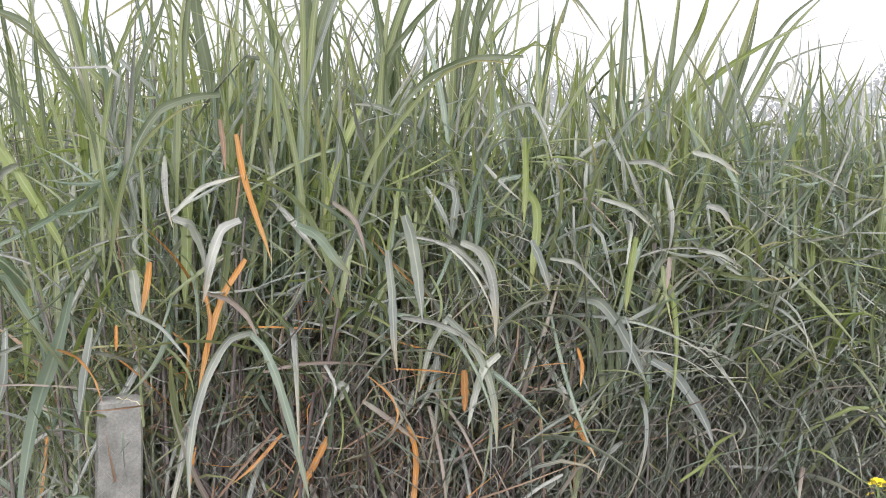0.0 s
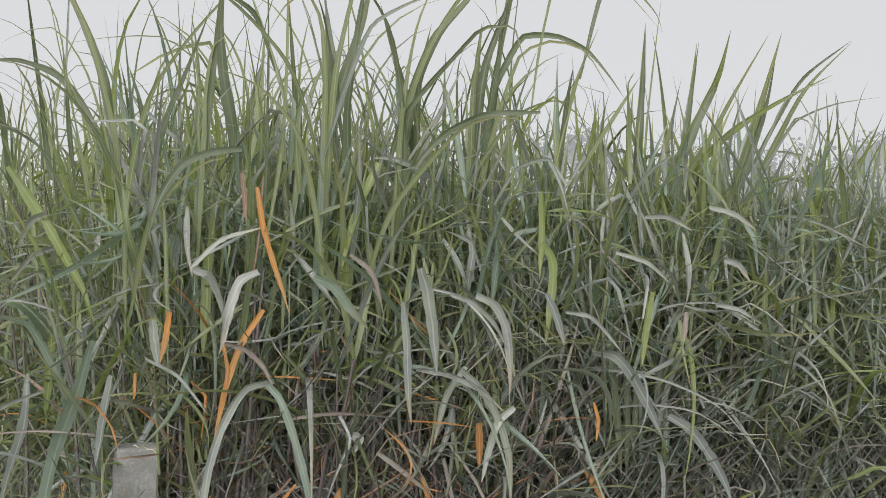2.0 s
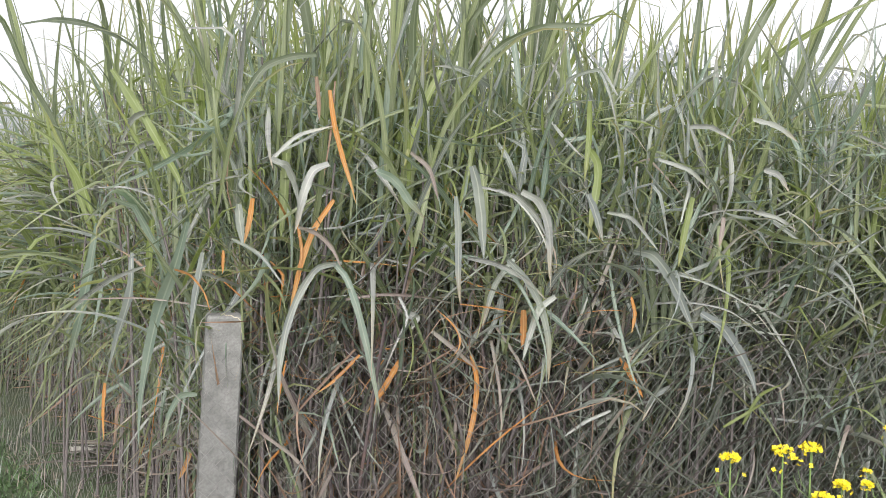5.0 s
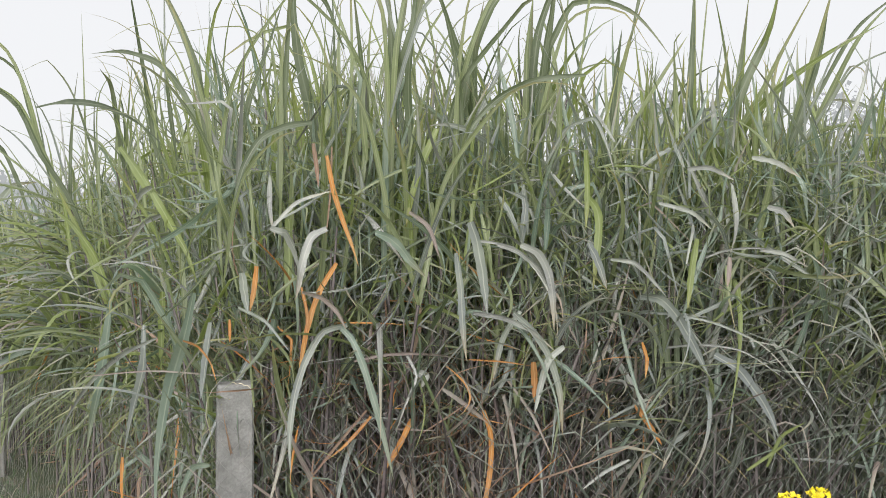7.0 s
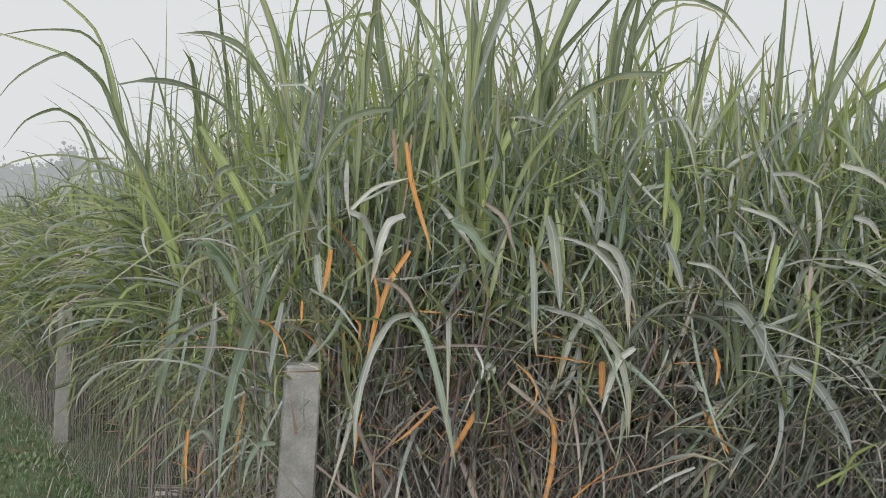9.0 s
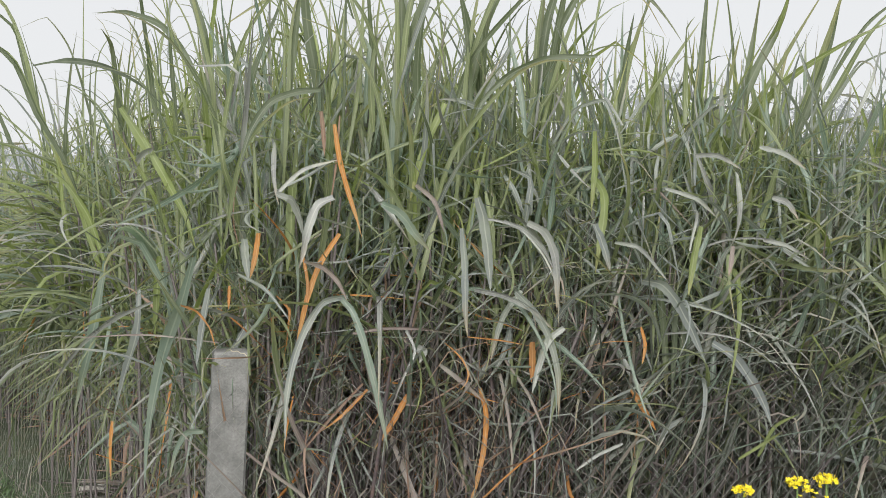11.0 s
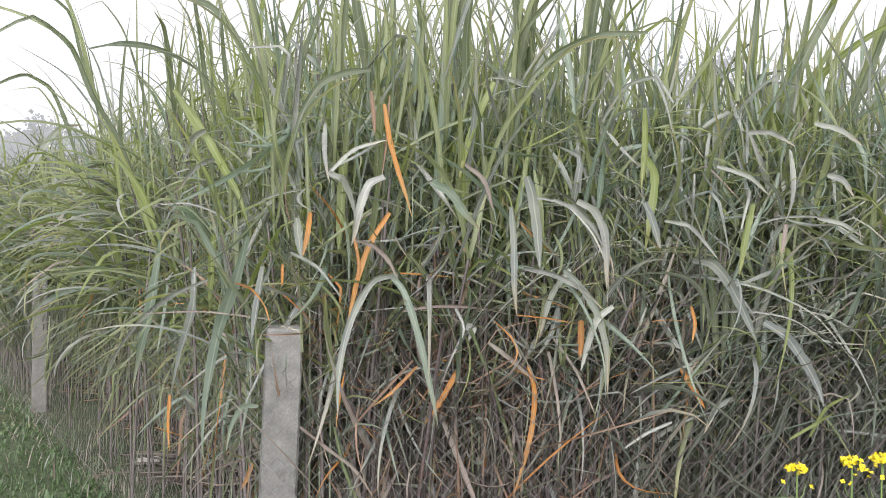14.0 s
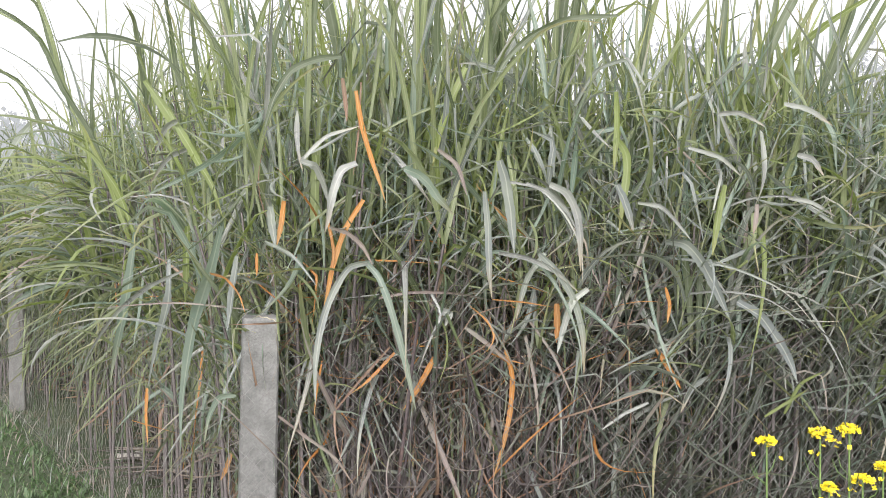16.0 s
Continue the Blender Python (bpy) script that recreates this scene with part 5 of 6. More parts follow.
bent_leaf(plant, "dim_green", 0.047, (0.037, 3.350, 2.017), (0.069, 3.335, 2.247), (0.118, 3.326, 2.599), (0.210, 3.333, 2.838), (0.295, 3.337, 3.057))
bent_leaf(plant, "dim_green", 0.036, (0.110, 3.376, 2.088), (0.147, 3.354, 2.438), (0.196, 3.337, 2.792), (0.248, 3.320, 3.076))
plant = bare_cane(-1.11, 3.08, 1.75, "tall sugarcane plant with broad leaves standing against the sky")
bent_leaf(plant, "dim_green", 0.032, (-1.100, 2.936, 2.032), (-1.046, 2.903, 2.275), (-0.956, 2.882, 2.476), (-0.854, 2.866, 2.725))
bent_leaf(plant, "dim_green", 0.044, (-1.151, 2.814, 1.959), (-1.181, 2.802, 2.159), (-1.224, 2.801, 2.425), (-1.303, 2.835, 2.605), (-1.405, 2.891, 2.779), (-1.543, 2.982, 2.937))
bent_leaf(plant, "dim_green", 0.041, (-1.490, 3.485, 2.215), (-1.593, 3.515, 2.451), (-1.773, 3.618, 2.652), (-2.081, 3.844, 2.809), (-2.510, 4.186, 2.922))
bent_leaf(plant, "dim_green", 0.026, (-0.689, 3.086, 2.521), (-0.756, 3.008, 2.723), (-0.860, 2.917, 2.783), (-0.921, 2.842, 2.811), (-0.997, 2.761, 2.825), (-1.111, 2.666, 2.822))
plant = bare_cane(0.67, 3.53, 1.75, "tall sugarcane plant with broad leaves standing against the sky")
bent_leaf(plant, "dim_green", 0.033, (0.094, 3.317, 2.313), (0.185, 3.306, 2.566), (0.271, 3.293, 2.701), (0.410, 3.299, 2.701), (0.522, 3.296, 2.642), (0.605, 3.281, 2.535), (0.667, 3.260, 2.426))
bent_leaf(plant, "dim_green", 0.040, (0.739, 3.552, 1.989), (0.766, 3.544, 2.257), (0.796, 3.537, 2.579), (0.811, 3.525, 2.833))
bent_leaf(plant, "dim_green", 0.036, (0.937, 3.624, 1.990), (0.978, 3.621, 2.263), (1.024, 3.620, 2.540), (1.063, 3.617, 2.775))
bent_leaf(plant, "dim_green", 0.052, (0.917, 3.617, 2.089), (1.021, 3.619, 2.362), (1.155, 3.633, 2.641), (1.202, 3.614, 2.819))
plant = bare_cane(0.70, 3.55, 1.75, "tall sugarcane plant with broad leaves standing against the sky")
bent_leaf(plant, "dim_green", 0.043, (1.199, 3.720, 2.016), (1.290, 3.717, 2.242), (1.386, 3.717, 2.523), (1.420, 3.693, 2.704))
bent_leaf(plant, "dim_green", 0.028, (1.266, 3.744, 2.145), (1.385, 3.752, 2.349), (1.573, 3.784, 2.639), (1.837, 3.845, 2.840))
bent_leaf(plant, "dim_green", 0.023, (0.518, 3.472, 2.573), (0.608, 3.462, 2.916), (0.661, 3.438, 3.068), (0.748, 3.427, 2.946), (0.838, 3.418, 2.819), (0.848, 3.379, 2.738))
bent_leaf(plant, "dim_green", 0.036, (-0.165, 3.276, 2.084), (-0.206, 3.208, 2.464), (-0.251, 3.138, 2.630), (-0.286, 3.073, 2.773))
plant = bare_cane(-0.21, 3.26, 1.75, "tall sugarcane plant with broad leaves standing against the sky")
bent_leaf(plant, "dim_green", 0.026, (-0.613, 3.113, 2.123), (-0.607, 3.062, 2.400), (-0.610, 3.008, 2.606), (-0.613, 2.954, 2.785))
bent_leaf(plant, "dim_green", 0.026, (-0.444, 3.175, 2.238), (-0.467, 3.100, 2.515), (-0.489, 3.026, 2.694), (-0.507, 2.952, 2.762), (-0.543, 2.873, 2.755))
bent_leaf(plant, "dim_green", 0.033, (0.397, 3.481, 2.043), (0.426, 3.438, 2.252), (0.457, 3.396, 2.482), (0.475, 3.350, 2.589))
bent_leaf(plant, "dim_green", 0.036, (-0.167, 3.276, 2.016), (-0.162, 3.224, 2.236), (-0.141, 3.179, 2.522), (-0.093, 3.143, 2.715))
plant = bare_cane(-1.70, 3.55, 1.75, "tall sugarcane plant with broad leaves standing against the sky")
bent_leaf(plant, "dim_green", 0.026, (-1.056, 2.930, 2.030), (-1.128, 2.953, 2.225), (-1.151, 2.930, 2.391), (-1.181, 2.912, 2.495))
bent_leaf(plant, "dim_green", 0.029, (-1.642, 3.493, 2.123), (-1.654, 3.458, 2.341), (-1.652, 3.409, 2.555), (-1.653, 3.365, 2.767))
bent_leaf(plant, "dim_green", 0.031, (-1.859, 3.701, 2.210), (-1.863, 3.635, 2.462), (-1.842, 3.545, 2.649))
bent_leaf(plant, "dim_green", 0.043, (-2.250, 4.075, 2.219), (-2.216, 3.950, 2.457), (-2.189, 3.832, 2.656), (-2.187, 3.738, 2.702))


# ---- mustard in flower on the verge ----
def flower_mesh(bm, centre, size):
    """A four-petalled flower, cupped, facing outwards."""
    axis = Vector((random.uniform(-1, 1), random.uniform(-1, 0.6), random.uniform(0.2, 1.2))).normalized()
    a = axis.orthogonal().normalized()
    b = axis.cross(a)
    for k in range(4):
        turn = k * math.pi / 2 + random.uniform(-0.2, 0.2)
        d = a * math.cos(turn) + b * math.sin(turn)
        e = axis.cross(d)
        tip = centre + d * size + axis * size * 0.35
        quad = [centre, centre + d * size * 0.65 - e * size * 0.42 + axis * size * 0.3, tip, centre + d * size * 0.65 + e * size * 0.42 + axis * size * 0.3]
        bm.faces.new([bm.verts.new(p) for p in quad])


def mustard_plant(x, y, height, heads, size, label, lean=0.05):
    plant = new("mustard_plant")
    tagged(plant, label, "mustard flower", group="mustard plants on the verge")
    plant.location = (x, y, 0)
    t = np.linspace(0, 1, 10)
    turn = random.uniform(0, 6.28)
    line = np.column_stack([math.cos(turn) * lean * height * t ** 1.5, math.sin(turn) * lean * height * t ** 1.5, t * height])
    v, f = tubes(line[None], (0.0036 - 0.0018 * t)[None], 6)
    mesh_object("stem", v, f, STEM, plant)
    tops = [Vector(line[-1])]
    for k in range(heads - 1):
        start = line[6 + k % 3]
        az = turn + 1.3 + k * 2.2
        reach = random.uniform(0.05, 0.10)
        end = start + np.array([math.cos(az) * reach, math.sin(az) * reach, random.uniform(0.09, 0.2) * min(height, 1)])
        curve = np.stack([start, start * 0.45 + end * 0.55 + np.array([0, 0, -0.012]), end])
        v, f = tubes(curve[None], np.array([[0.002, 0.0017, 0.0014]]), 5)
        mesh_object("branch", v, f, STEM, plant)
        tops.append(Vector(end))
    for top in tops:
        main = top is tops[0]
        bm = bmesh.new()
        wide = size * (0.84 if main else 0.56)
        for k in range(54 if main else 26):
            az, rise = k * 2.4 + random.uniform(-0.4, 0.4), random.random() ** 0.7
            r = wide * math.sqrt(1 - rise * rise * 0.85) * random.uniform(0.55, 1.0)
            flower_mesh(bm, top + Vector((math.cos(az) * r, math.sin(az) * r, (rise - 0.45) * wide * 0.75)), random.uniform(0.0042, 0.0066))
        part("flower_head", bm, PETAL, plant, "bright yellow flower cluster")
        for k in range(4 if main else 2):
            az, bm = random.uniform(0, 6.28), bmesh.new()
            flower_mesh(bm, top + Vector((math.cos(az) * wide * 1.15, math.sin(az) * wide * 1.15, -wide * random.uniform(0.7, 1.3))), 0.006)
            part("flower", bm, PETAL, plant)
    # seed pods and thin stalks below the flowers
    for k in range(9):
        z = height * random.uniform(0.72, 0.96)
        i = z / height * 9
        p = np.array([np.interp(i, np.arange(10), line[:, c]) for c in range(3)])
        az = k * 2.4 + turn
        q = p + np.array([math.cos(az) * 0.022, math.sin(az) * 0.022, 0.014])
        r = p + np.array([math.cos(az) * 0.034, math.sin(az) * 0.034, 0.042])
        v, f = tubes(np.stack([p, q, r])[None], np.array([[0.0007, 0.0013, 0.0006]]), 4)
        mesh_object("seed_pod", v, f, STEM, plant)
    for k in range(4):
        z = height * (0.2 + 0.14 * k)
        v, f, uv = ribbons(np.array([[line[3, 0], line[3, 1], z]]), np.array([k * 137.0]), np.array([0.16 - 0.025 * k]), np.array([35.0]), np.array([110.0]), np.array([1.3]), np.array([0.045 - 0.006 * k]), np.array([20.0]), np.array([2.0]), np.array([0.0]), 8, 0.12)
        mesh_object("leaf", v, f, LEAF["green"], plant, uv)
    return plant


MUSTARD_NEAR = "tall mustard plant with a yellow flower head before the fence"
mustard_plant(0.537, 1.500, 1.058, 1, 0.029, MUSTARD_NEAR, 0.0)
mustard_plant(0.642, 1.500, 1.075, 1, 0.033, MUSTARD_NEAR, 0.0)
mustard_plant(0.704, 1.520, 1.082, 2, 0.032, MUSTARD_NEAR, 0.0)
mustard_plant(0.724, 1.500, 0.985, 2, 0.030, MUSTARD_NEAR, 0.0)
mustard_plant(0.654, 1.480, 0.972, 1, 0.022, MUSTARD_NEAR, 0.0)
mustard_plant(0.796, 1.600, 0.986, 1, 0.022, MUSTARD_NEAR, 0.0)
mustard_plant(0.962, 1.750, 1.083, 2, 0.028, MUSTARD_NEAR, 0.0)
mustard_plant(1.175, 2.300, 0.964, 2, 0.028, MUSTARD_NEAR, 0.0)
mustard_plant(0.960, 1.900, 0.906, 1, 0.018, MUSTARD_NEAR, 0.0)
mustard_plant(0.998, 1.800, 0.943, 2, 0.024, MUSTARD_NEAR, 0.0)
mustard_plant(-3.14, 3.15, 0.65, 1, 0.022, "small yellow mustard flower in the verge grass", 0.05)
mustard_plant(-5.25, 5.47, 0.62, 1, 0.022, "small yellow mustard flower in the verge grass", 0.05)

# ---- verge grass ----
def verge_grass(name, count, inside, height, width, colours, label, clump=0.0):
    """Short blades: each a bent strip of two quads."""
    xy = inside(count)
    if clump:
        xy = xy[np.array([noise.noise(Vector((p[0] * 1.4, p[1] * 1.4, 3.0))) for p in xy]) > clump - rng.random(len(xy)) * 0.5]
    n = len(xy)
    tall = rng.uniform(*height, n)
    v, f, uv = ribbons(np.column_stack([xy, np.full(n, -0.02)]), rng.uniform(0, 360, n), tall, rng.uniform(0, 35, n), rng.uniform(30, 130, n), rng.uniform(0.8, 2, n), rng.uniform(*width, n), rng.uniform(-60, 60, n), np.full(n, 2.0), np.zeros(n), 3, 0.1)
    slot = rng.choice(len(colours), n, p=[c[1] for c in colours])
    ob = mesh_object(name, v, f, [FIELD_LEAF[c[0]] for c in colours], uvs=uv, slots=np.repeat(slot, 6))
    tagged(ob, label, "grass", kind="stuff")


def left_verge(count):
    a = rng.uniform(-0.5, 1.0, count) ** 2 * np.sign(1) * 16 + rng.uniform(-0.5, 3, count)
    out = rng.uniform(0.02, 4.5, count)
    return CORNER + a[:, None] * LEFT - out[:, None] * np.array([LEFT[1], -LEFT[0]])


def walker_side(count):
    return np.column_stack([rng.uniform(-5, 6, count), rng.uniform(-5, 2.2, count)])


def fence_foot(count):
    a = rng.uniform(-0.1, 14, count)
    out = rng.normal(0.05, 0.16, count)
    return CORNER + a[:, None] * LEFT - out[:, None] * np.array([LEFT[1], -LEFT[0]])


def right_foot(count):
    b = rng.uniform(0, 4.5, count)
    out = rng.normal(0.0, 0.3, count)
    return CORNER + b[:, None] * RIGHT + out[:, None] * np.array([RIGHT[1], -RIGHT[0]])


verge_grass("grass", 42000, left_verge, (0.02, 0.05), (0.004, 0.011), (("turf", 0.96), ("green", 0.02), ("tan", 0.02)), "short green grass of the trodden verge")
verge_grass("grass", 14000, left_verge, (0.03, 0.07), (0.014, 0.032), (("turf", 0.93), ("green", 0.07)), "broad-leaved green weeds in the verge grass", 0.25)
verge_grass("grass", 7000, walker_side, (0.02, 0.06), (0.005, 0.014), (("turf", 0.96), ("green", 0.04)), "short green grass where the path runs")
verge_grass("grass", 1900, fence_foot, (0.05, 0.2), (0.004, 0.010), (("tan", 0.35), ("turf", 0.5), ("grey", 0.15)), "tall dry grass along the foot of the fence")
# straw and rank bring the shade at the net's foot as colour
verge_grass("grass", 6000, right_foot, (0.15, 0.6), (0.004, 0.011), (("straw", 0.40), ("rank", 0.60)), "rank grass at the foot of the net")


def right_thicket(count):
    b, a = 1.15 + rng.uniform(0, 1, count) ** 0.9 * 3.4, rng.uniform(0.03, 0.6, count)
    return CORNER + a[:, None] * LEFT + b[:, None] * RIGHT


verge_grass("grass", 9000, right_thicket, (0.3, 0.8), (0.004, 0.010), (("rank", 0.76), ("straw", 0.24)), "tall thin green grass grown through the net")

# ---- a pale scrap on the soil ----
def pale_scrap(x, y, turn):
    bm = bmesh.new()
    grid = bmesh.ops.create_grid(bm, x_segments=10, y_segments=5, size=0.5)["verts"]
    for vtx in grid:
        c = vtx.co
        k = noise.noise(Vector((c.x * 5, c.y * 5, 1.0)))
        vtx.co = Vector((c.x * 0.17 * (1 - 0.5 * abs(c.y)), c.y * 0.07 * (1.2 - c.x * 0.8), 0.03 + k * 0.03 + 0.04 * (c.x + 0.5) * (0.5 - abs(c.y))))
    geo = bmesh.ops.extrude_face_region(bm, geom=bm.faces[:])["geom"]
    bmesh.ops.translate(bm, vec=(0, 0, -0.006), verts=[g for g in geo if isinstance(g, bmesh.types.BMVert)])
    ob = part("plastic_scrap", bm, SCRAP)
    tagged(ob, "pale crumpled scrap of plastic lying on the soil", "litter")
    ob.matrix_world = pose(x, y, 0.0, 0, 0, turn)


pale_scrap(-2.79, 4.76, 20)


a, b = scatter(300, 0.9, 2.6, 0.5, 2.0)
understory("dead_leaves", a, b, 6, (("tan", 0.45), ("grey", 0.3), ("orange", 0.02), ("rust", 0.23)), 0.05, 1.3, (0.4, 0.9), (0.010, 0.026), "dry leaves thick among the stalks deeper in")


def green_stems(name, a, b, per, label):
    """Upright young canes in their pale green sheaths."""
    xy = np.repeat(spot_list(a, b), per, 0) + rng.normal(0, 0.05, (len(a) * per, 2))
    n = len(xy)
    tall, lean, az = rng.uniform(1.35, 2.15, n), np.abs(rng.normal(0, 0.07, n)), rng.uniform(0, 6.28, n)
    t = np.linspace(0, 1, 8)
    out = lean[:, None] * t[None] ** 1.4 * tall[:, None]
    lines = np.stack([xy[:, 0:1] + np.cos(az)[:, None] * out, xy[:, 1:2] + np.sin(az)[:, None] * out, t[None] * tall[:, None]], 2)
    radius = rng.uniform(0.0035, 0.0075, n)[:, None] * (1 - 0.45 * t[None]) * (1 + 0.12 * (np.arange(8) % 2))[None]
    v, f = tubes(lines, radius, 6)
    ob = mesh_object(name, v, f, [SHEATH, CANE_GREEN], slots=np.repeat(rng.choice(2, n, p=(0.7, 0.3)), 42))
    tagged(ob, label, "cane stems", kind="stuff")


def dry_stems(name, a, b, per, label):
    """Thin dead stems and bare canes, straight and crossing."""
    xy = np.repeat(spot_list(a, b), per, 0) + rng.normal(0, 0.06, (len(a) * per, 2))
    n = len(xy)
    tall, lean, az = rng.uniform(0.45, 1.35, n), np.minimum(np.abs(rng.normal(0, 0.26, n)), 0.5), rng.uniform(0, 6.28, n)
    t = np.linspace(0, 1, 7)
    out = lean[:, None] * t[None] ** 1.2 * tall[:, None]
    lines = np.stack([xy[:, 0:1] + np.cos(az)[:, None] * out, xy[:, 1:2] + np.sin(az)[:, None] * out, t[None] * tall[:, None]], 2)
    lines = lines + rng.normal(0, 0.005, lines.shape)
    radius = rng.uniform(0.003, 0.0105, n)[:, None] * (1 - 0.4 * t[None]) * (1 + 0.15 * (np.arange(7) % 2))[None]
    v, f = tubes(lines, radius, 5)
    pick = rng.choice(3, n, p=(0.5, 0.35, 0.15))
    ob = mesh_object(name, v, f, [DEAD_STEM, CANE, CANE_GREEN], slots=np.repeat(pick, 30))
    tagged(ob, label, "dry stems", kind="stuff")


a, b = scatter(130, 0.08, 0.6, 0.35, 1.9)
understory("dead_leaves", a, b, 4, (("tan", 0.42), ("rust", 0.26), ("grey", 0.27), ("orange", 0.05)), 0.08, 0.95, (0.3, 0.75), (0.006, 0.014), "thin rusty leaves crossing close behind the net", (30, 125), (10, 80), 0.5)
a, b = scatter(560, 0.05, 0.75, 0.1, 4.8)
understory("cane_leaves", a, b, 4, (("grey", 0.36), ("teal", 0.22), ("green", 0.30), ("pale", 0.12)), 1.05, 2.1, (0.25, 0.65), (0.012, 0.028), "thin grey green leaves crowding at the edge of the cane", fold=0.2)
# low growth: straw and rank hold its shade in their colour
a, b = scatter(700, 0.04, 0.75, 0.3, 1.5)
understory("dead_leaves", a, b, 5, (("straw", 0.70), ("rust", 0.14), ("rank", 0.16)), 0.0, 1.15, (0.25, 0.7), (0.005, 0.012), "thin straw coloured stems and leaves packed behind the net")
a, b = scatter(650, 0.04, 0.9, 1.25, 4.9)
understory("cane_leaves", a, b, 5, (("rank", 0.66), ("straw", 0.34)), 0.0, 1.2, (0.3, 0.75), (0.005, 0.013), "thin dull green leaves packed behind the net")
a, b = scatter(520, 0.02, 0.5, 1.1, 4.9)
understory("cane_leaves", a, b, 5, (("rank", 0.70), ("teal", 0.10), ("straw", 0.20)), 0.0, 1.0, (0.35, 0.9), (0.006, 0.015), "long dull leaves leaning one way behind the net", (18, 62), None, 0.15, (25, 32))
a, b = scatter(300, 0.1, 1.0, 0.1, 4.8)
understory("cane_leaves", a, b, 5, (("dim_green", 0.50), ("green", 0.25), ("teal", 0.25)), 1.0, 1.9, (0.25, 0.6), (0.008, 0.018), "dull green leaves filling the cane behind its edge", fold=0.2)
a, b = scatter(900, 0.02, 0.6, 0.1, 4.8)
understory("cane_leaves", a, b, 5, (("grey", 0.28), ("teal", 0.22), ("green", 0.32), ("pale", 0.10), ("lime", 0.08)), 1.0, 2.0, (0.14, 0.4), (0.006, 0.015), "short dusty leaf ends tangled at the edge of the cane", (35, 125), None, 0.15)
a, b = scatter(85, 0.0, 0.4, 0.1, 1.7)
understory("dead_leaves", a, b, 3, (("orange", 0.34), ("rust", 0.40), ("tan", 0.26)), 0.85, 1.5, (0.15, 0.45), (0.005, 0.011), "thin orange and rusty leaf strips caught among the stalks", (40, 130), None, 0.2)
a, b = scatter(620, 2.4, 14.0, 0.0, 0.4)
a = np.where((a > 4.1) & (a < 5.9) | (a < 3.6) & (b > 0.15), a + 4.0, a)
understory("cane_leaves", a, b, 5, (("dim_green", 0.70), ("green", 0.30)), 0.7, 1.4, (0.3, 0.6), (0.010, 0.024), "dull green leaves hanging down along the verge net", (120, 172), None, 0.2)
a, b = scatter(330, 0.2, 3.2, 0.12, 0.55)
understory("cane_leaves", a, b, 4, (("green", 0.48), ("teal", 0.22), ("dim_green", 0.2), ("orange", 0.04), ("rust", 0.06)), 0.7, 1.35, (0.35, 0.7), (0.008, 0.02), "green leaves hanging against the verge net")
a, b = scatter(420, 0.25, 3.0, 0.6, 2.2)
understory("leaf_litter", a, b, 5, (("straw", 0.8), ("tan", 0.2)), 0.0, 0.06, (0.3, 0.8), (0.015, 0.035), "pale dry leaf trash on the soil under the cane", (72, 92), (86, 94), 0.0)
a, b = scatter(600, 0.7, 8.0, 0.75, 2.2)
understory("leaf_litter", a, b, 5, (("straw", 0.6), ("rust", 0.4)), 0.0, 0.05, (0.2, 0.45), (0.012, 0.026), "pale dry leaf trash on the soil by the verge fence", (72, 92), (86, 94), 0.0)
a, b = scatter(300, 0.2, 1.3, 0.4, 1.4)
dry_stems("dead_stems", a, b, 3, "thin grey brown stems crowded behind the net")
a, b = scatter(170, 0.12, 1.2, 0.15, 4.8)
green_stems("green_stems", a, b, 2, "upright pale green cane stems at the edge of the field")
a, b = scatter(190, 0.08, 0.9, 0.1, 4.8)
understory("cane_leaves", a, b, 3, (("lime", 0.40), ("green", 0.42), ("teal", 0.18)), 1.25, 1.95, (0.45, 0.85), (0.014, 0.032), "upright fresh green leaves at the edge of the cane", (0, 18), (4, 42), 0.1)
a, b = scatter(34, 0.6, 8.0, 0.8, 1.9)
dry_stems("dead_stems", a, b, 3, "thin grey brown stems along the verge side")


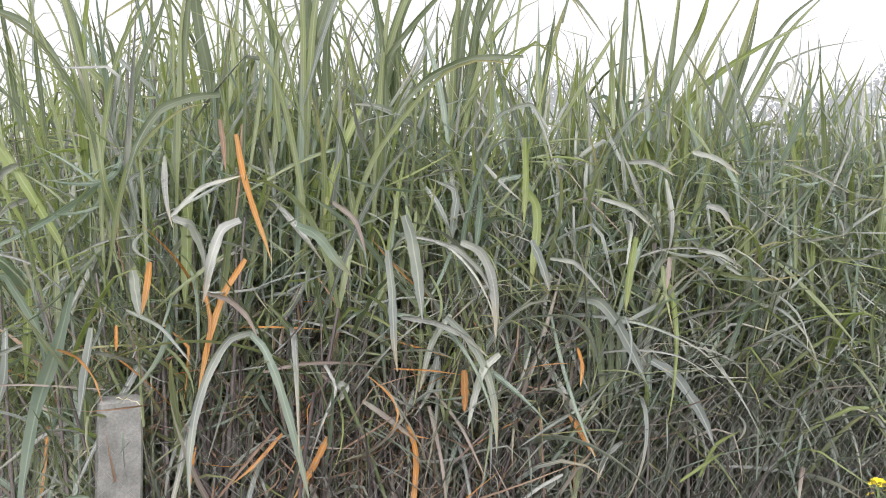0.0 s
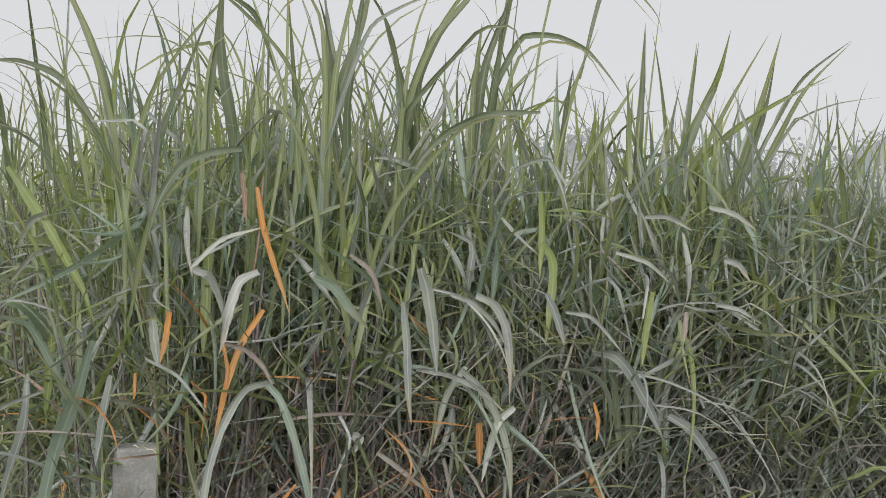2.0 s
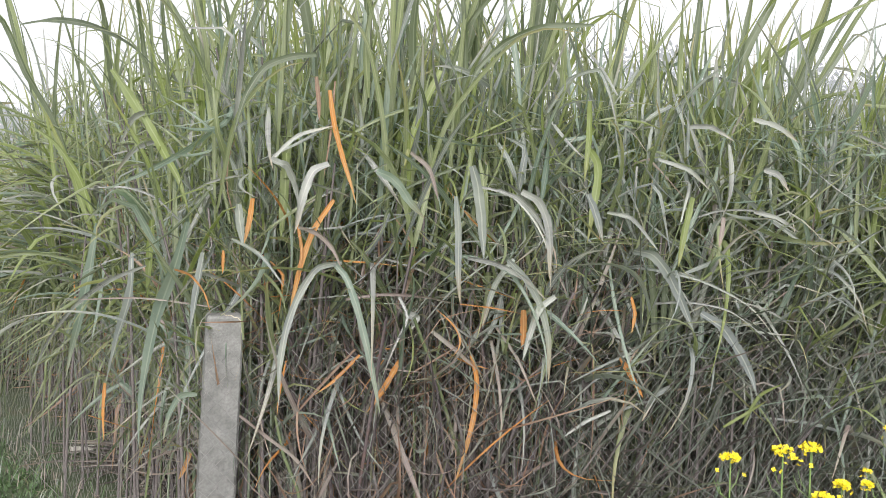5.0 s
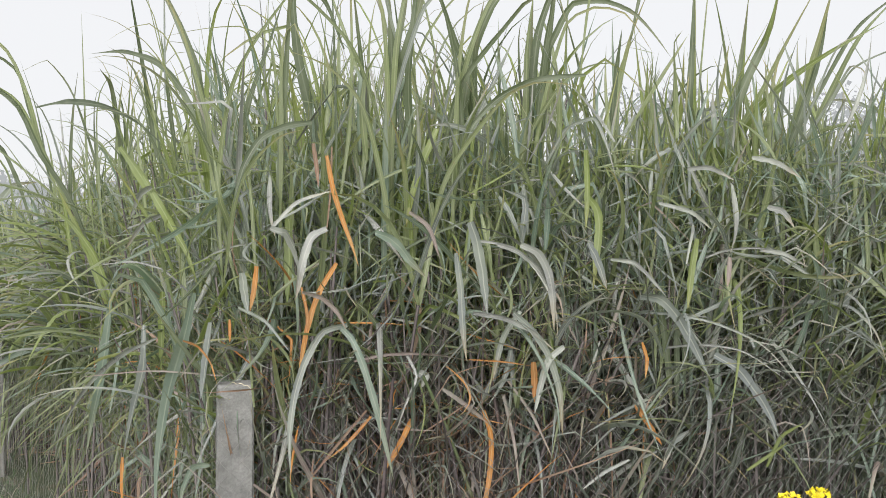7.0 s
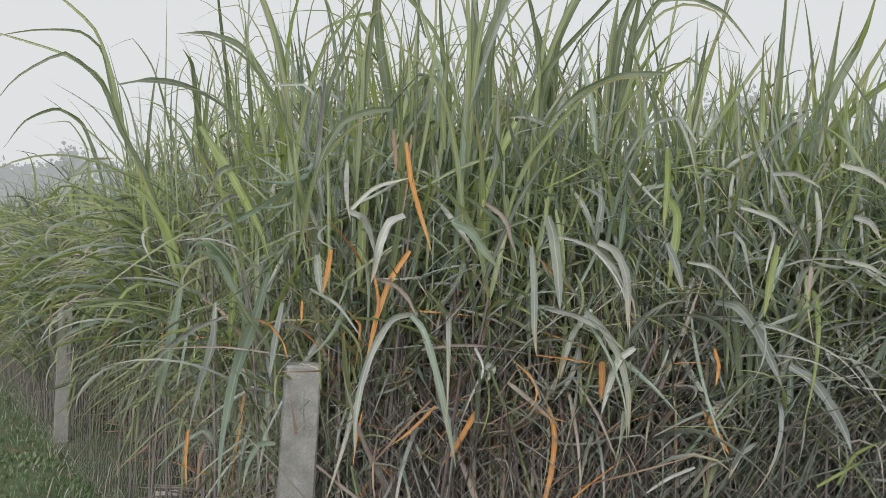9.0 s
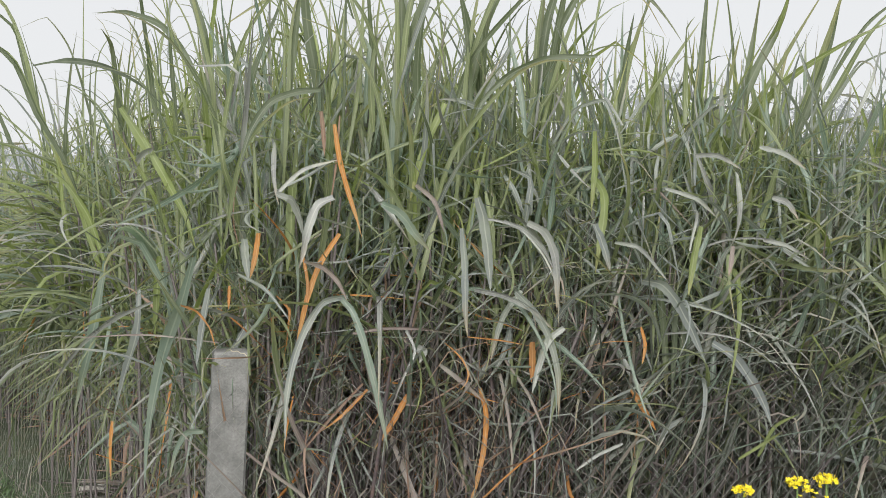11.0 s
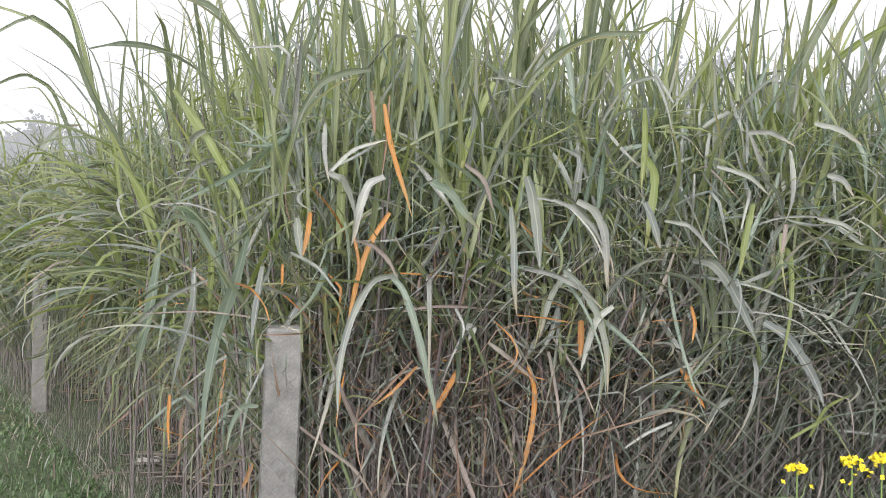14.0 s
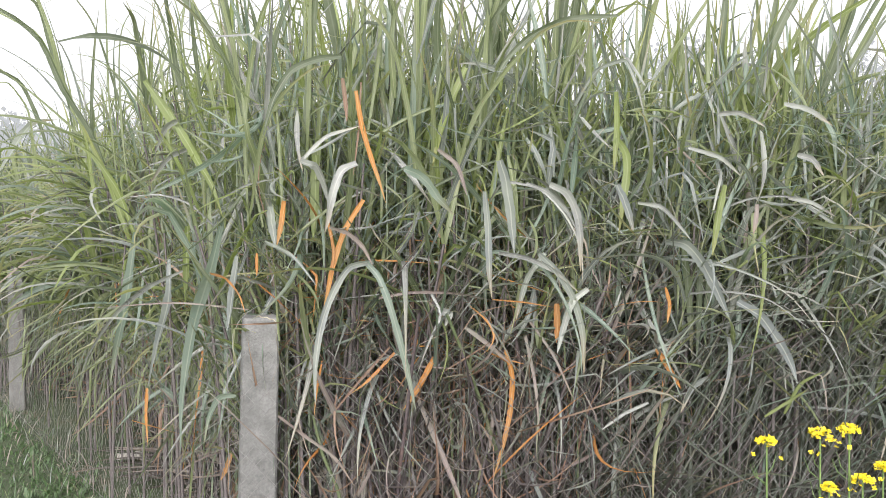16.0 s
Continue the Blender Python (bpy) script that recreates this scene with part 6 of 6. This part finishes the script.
# ---- far trees, pale and self-lit to stand for haze ----
def far_woods():
    """Separate crowns on limbs, each a cloud of small leaf faces with gaps."""
    pieces, quads, base = [], [], 0

    def keep(v, f):
        nonlocal base
        pieces.append(v)
        quads.append(f + base)
        base += len(v)

    for k in range(170):
        angle = radians(rng.uniform(-60, 80) if k % 3 else rng.uniform(18, 50))
        dist = rng.uniform(62, 78)
        cx, cy = math.sin(-angle) * dist, math.cos(angle) * dist
        height = rng.uniform(6.0, 9.8) if angle > 0 else rng.uniform(9.5, 14.5)
        bend = rng.normal(0, 0.5, 2)
        trunk = np.array([[cx, cy, 0], [cx + bend[0] * 0.4, cy + bend[1] * 0.4, height * 0.5], [cx + bend[0], cy + bend[1], height * 0.96]])
        v, f = tubes(trunk[None], np.array([[0.22, 0.14, 0.04]]), 5)
        keep(v, f)
        limbs = 16
        level = rng.uniform(0.25, 1.0, limbs)
        start = np.column_stack([np.interp(level, [0, 0.5, 1], trunk[:, c]) for c in range(3)])
        th = rng.uniform(0, 2 * np.pi, limbs)
        reach = height * rng.uniform(0.10, 0.24, limbs) * np.sin(np.pi * np.clip(level * 0.8 + 0.12, 0, 1)) ** 0.6
        end = start + np.column_stack([np.cos(th) * reach, np.sin(th) * reach, reach * rng.uniform(0.2, 0.9, limbs)])
        v, f = tubes(np.stack([start, (start + end) / 2 + [0, 0, -0.1], end], 1), np.tile([0.07, 0.045, 0.02], (limbs, 1)), 4)
        keep(v, f)
        per = 70
        n = limbs * per
        c = np.repeat(end, per, 0) + rng.normal(0, 1, (n, 3)) * np.repeat(height * rng.uniform(0.03, 0.062, limbs), per)[:, None] * np.array([1, 1, 0.8])
        size = rng.uniform(0.07, 0.24, n)[:, None, None]
        u = rng.normal(0, 1, (n, 3))
        u /= np.linalg.norm(u, axis=1, keepdims=True)
        w = np.cross(u, rng.normal(0, 1, (n, 3)))
        w /= np.linalg.norm(w, axis=1, keepdims=True)
        corner = np.stack([u, w, -u * 0.8, -w * 0.7], 1) * size
        keep((c[:, None] + corner).reshape(-1, 3), (np.arange(n) * 4)[:, None] + np.arange(4)[None])
    # the crowns and trunks glow; no haze lies before them
    ob = mesh_object("backdrop", np.concatenate(pieces), np.concatenate(quads), FAR_TREES_GLOW, smooth=False)
    tagged(ob, "far tree line glowing pale grey to stand for haze", "trees", kind="stuff")


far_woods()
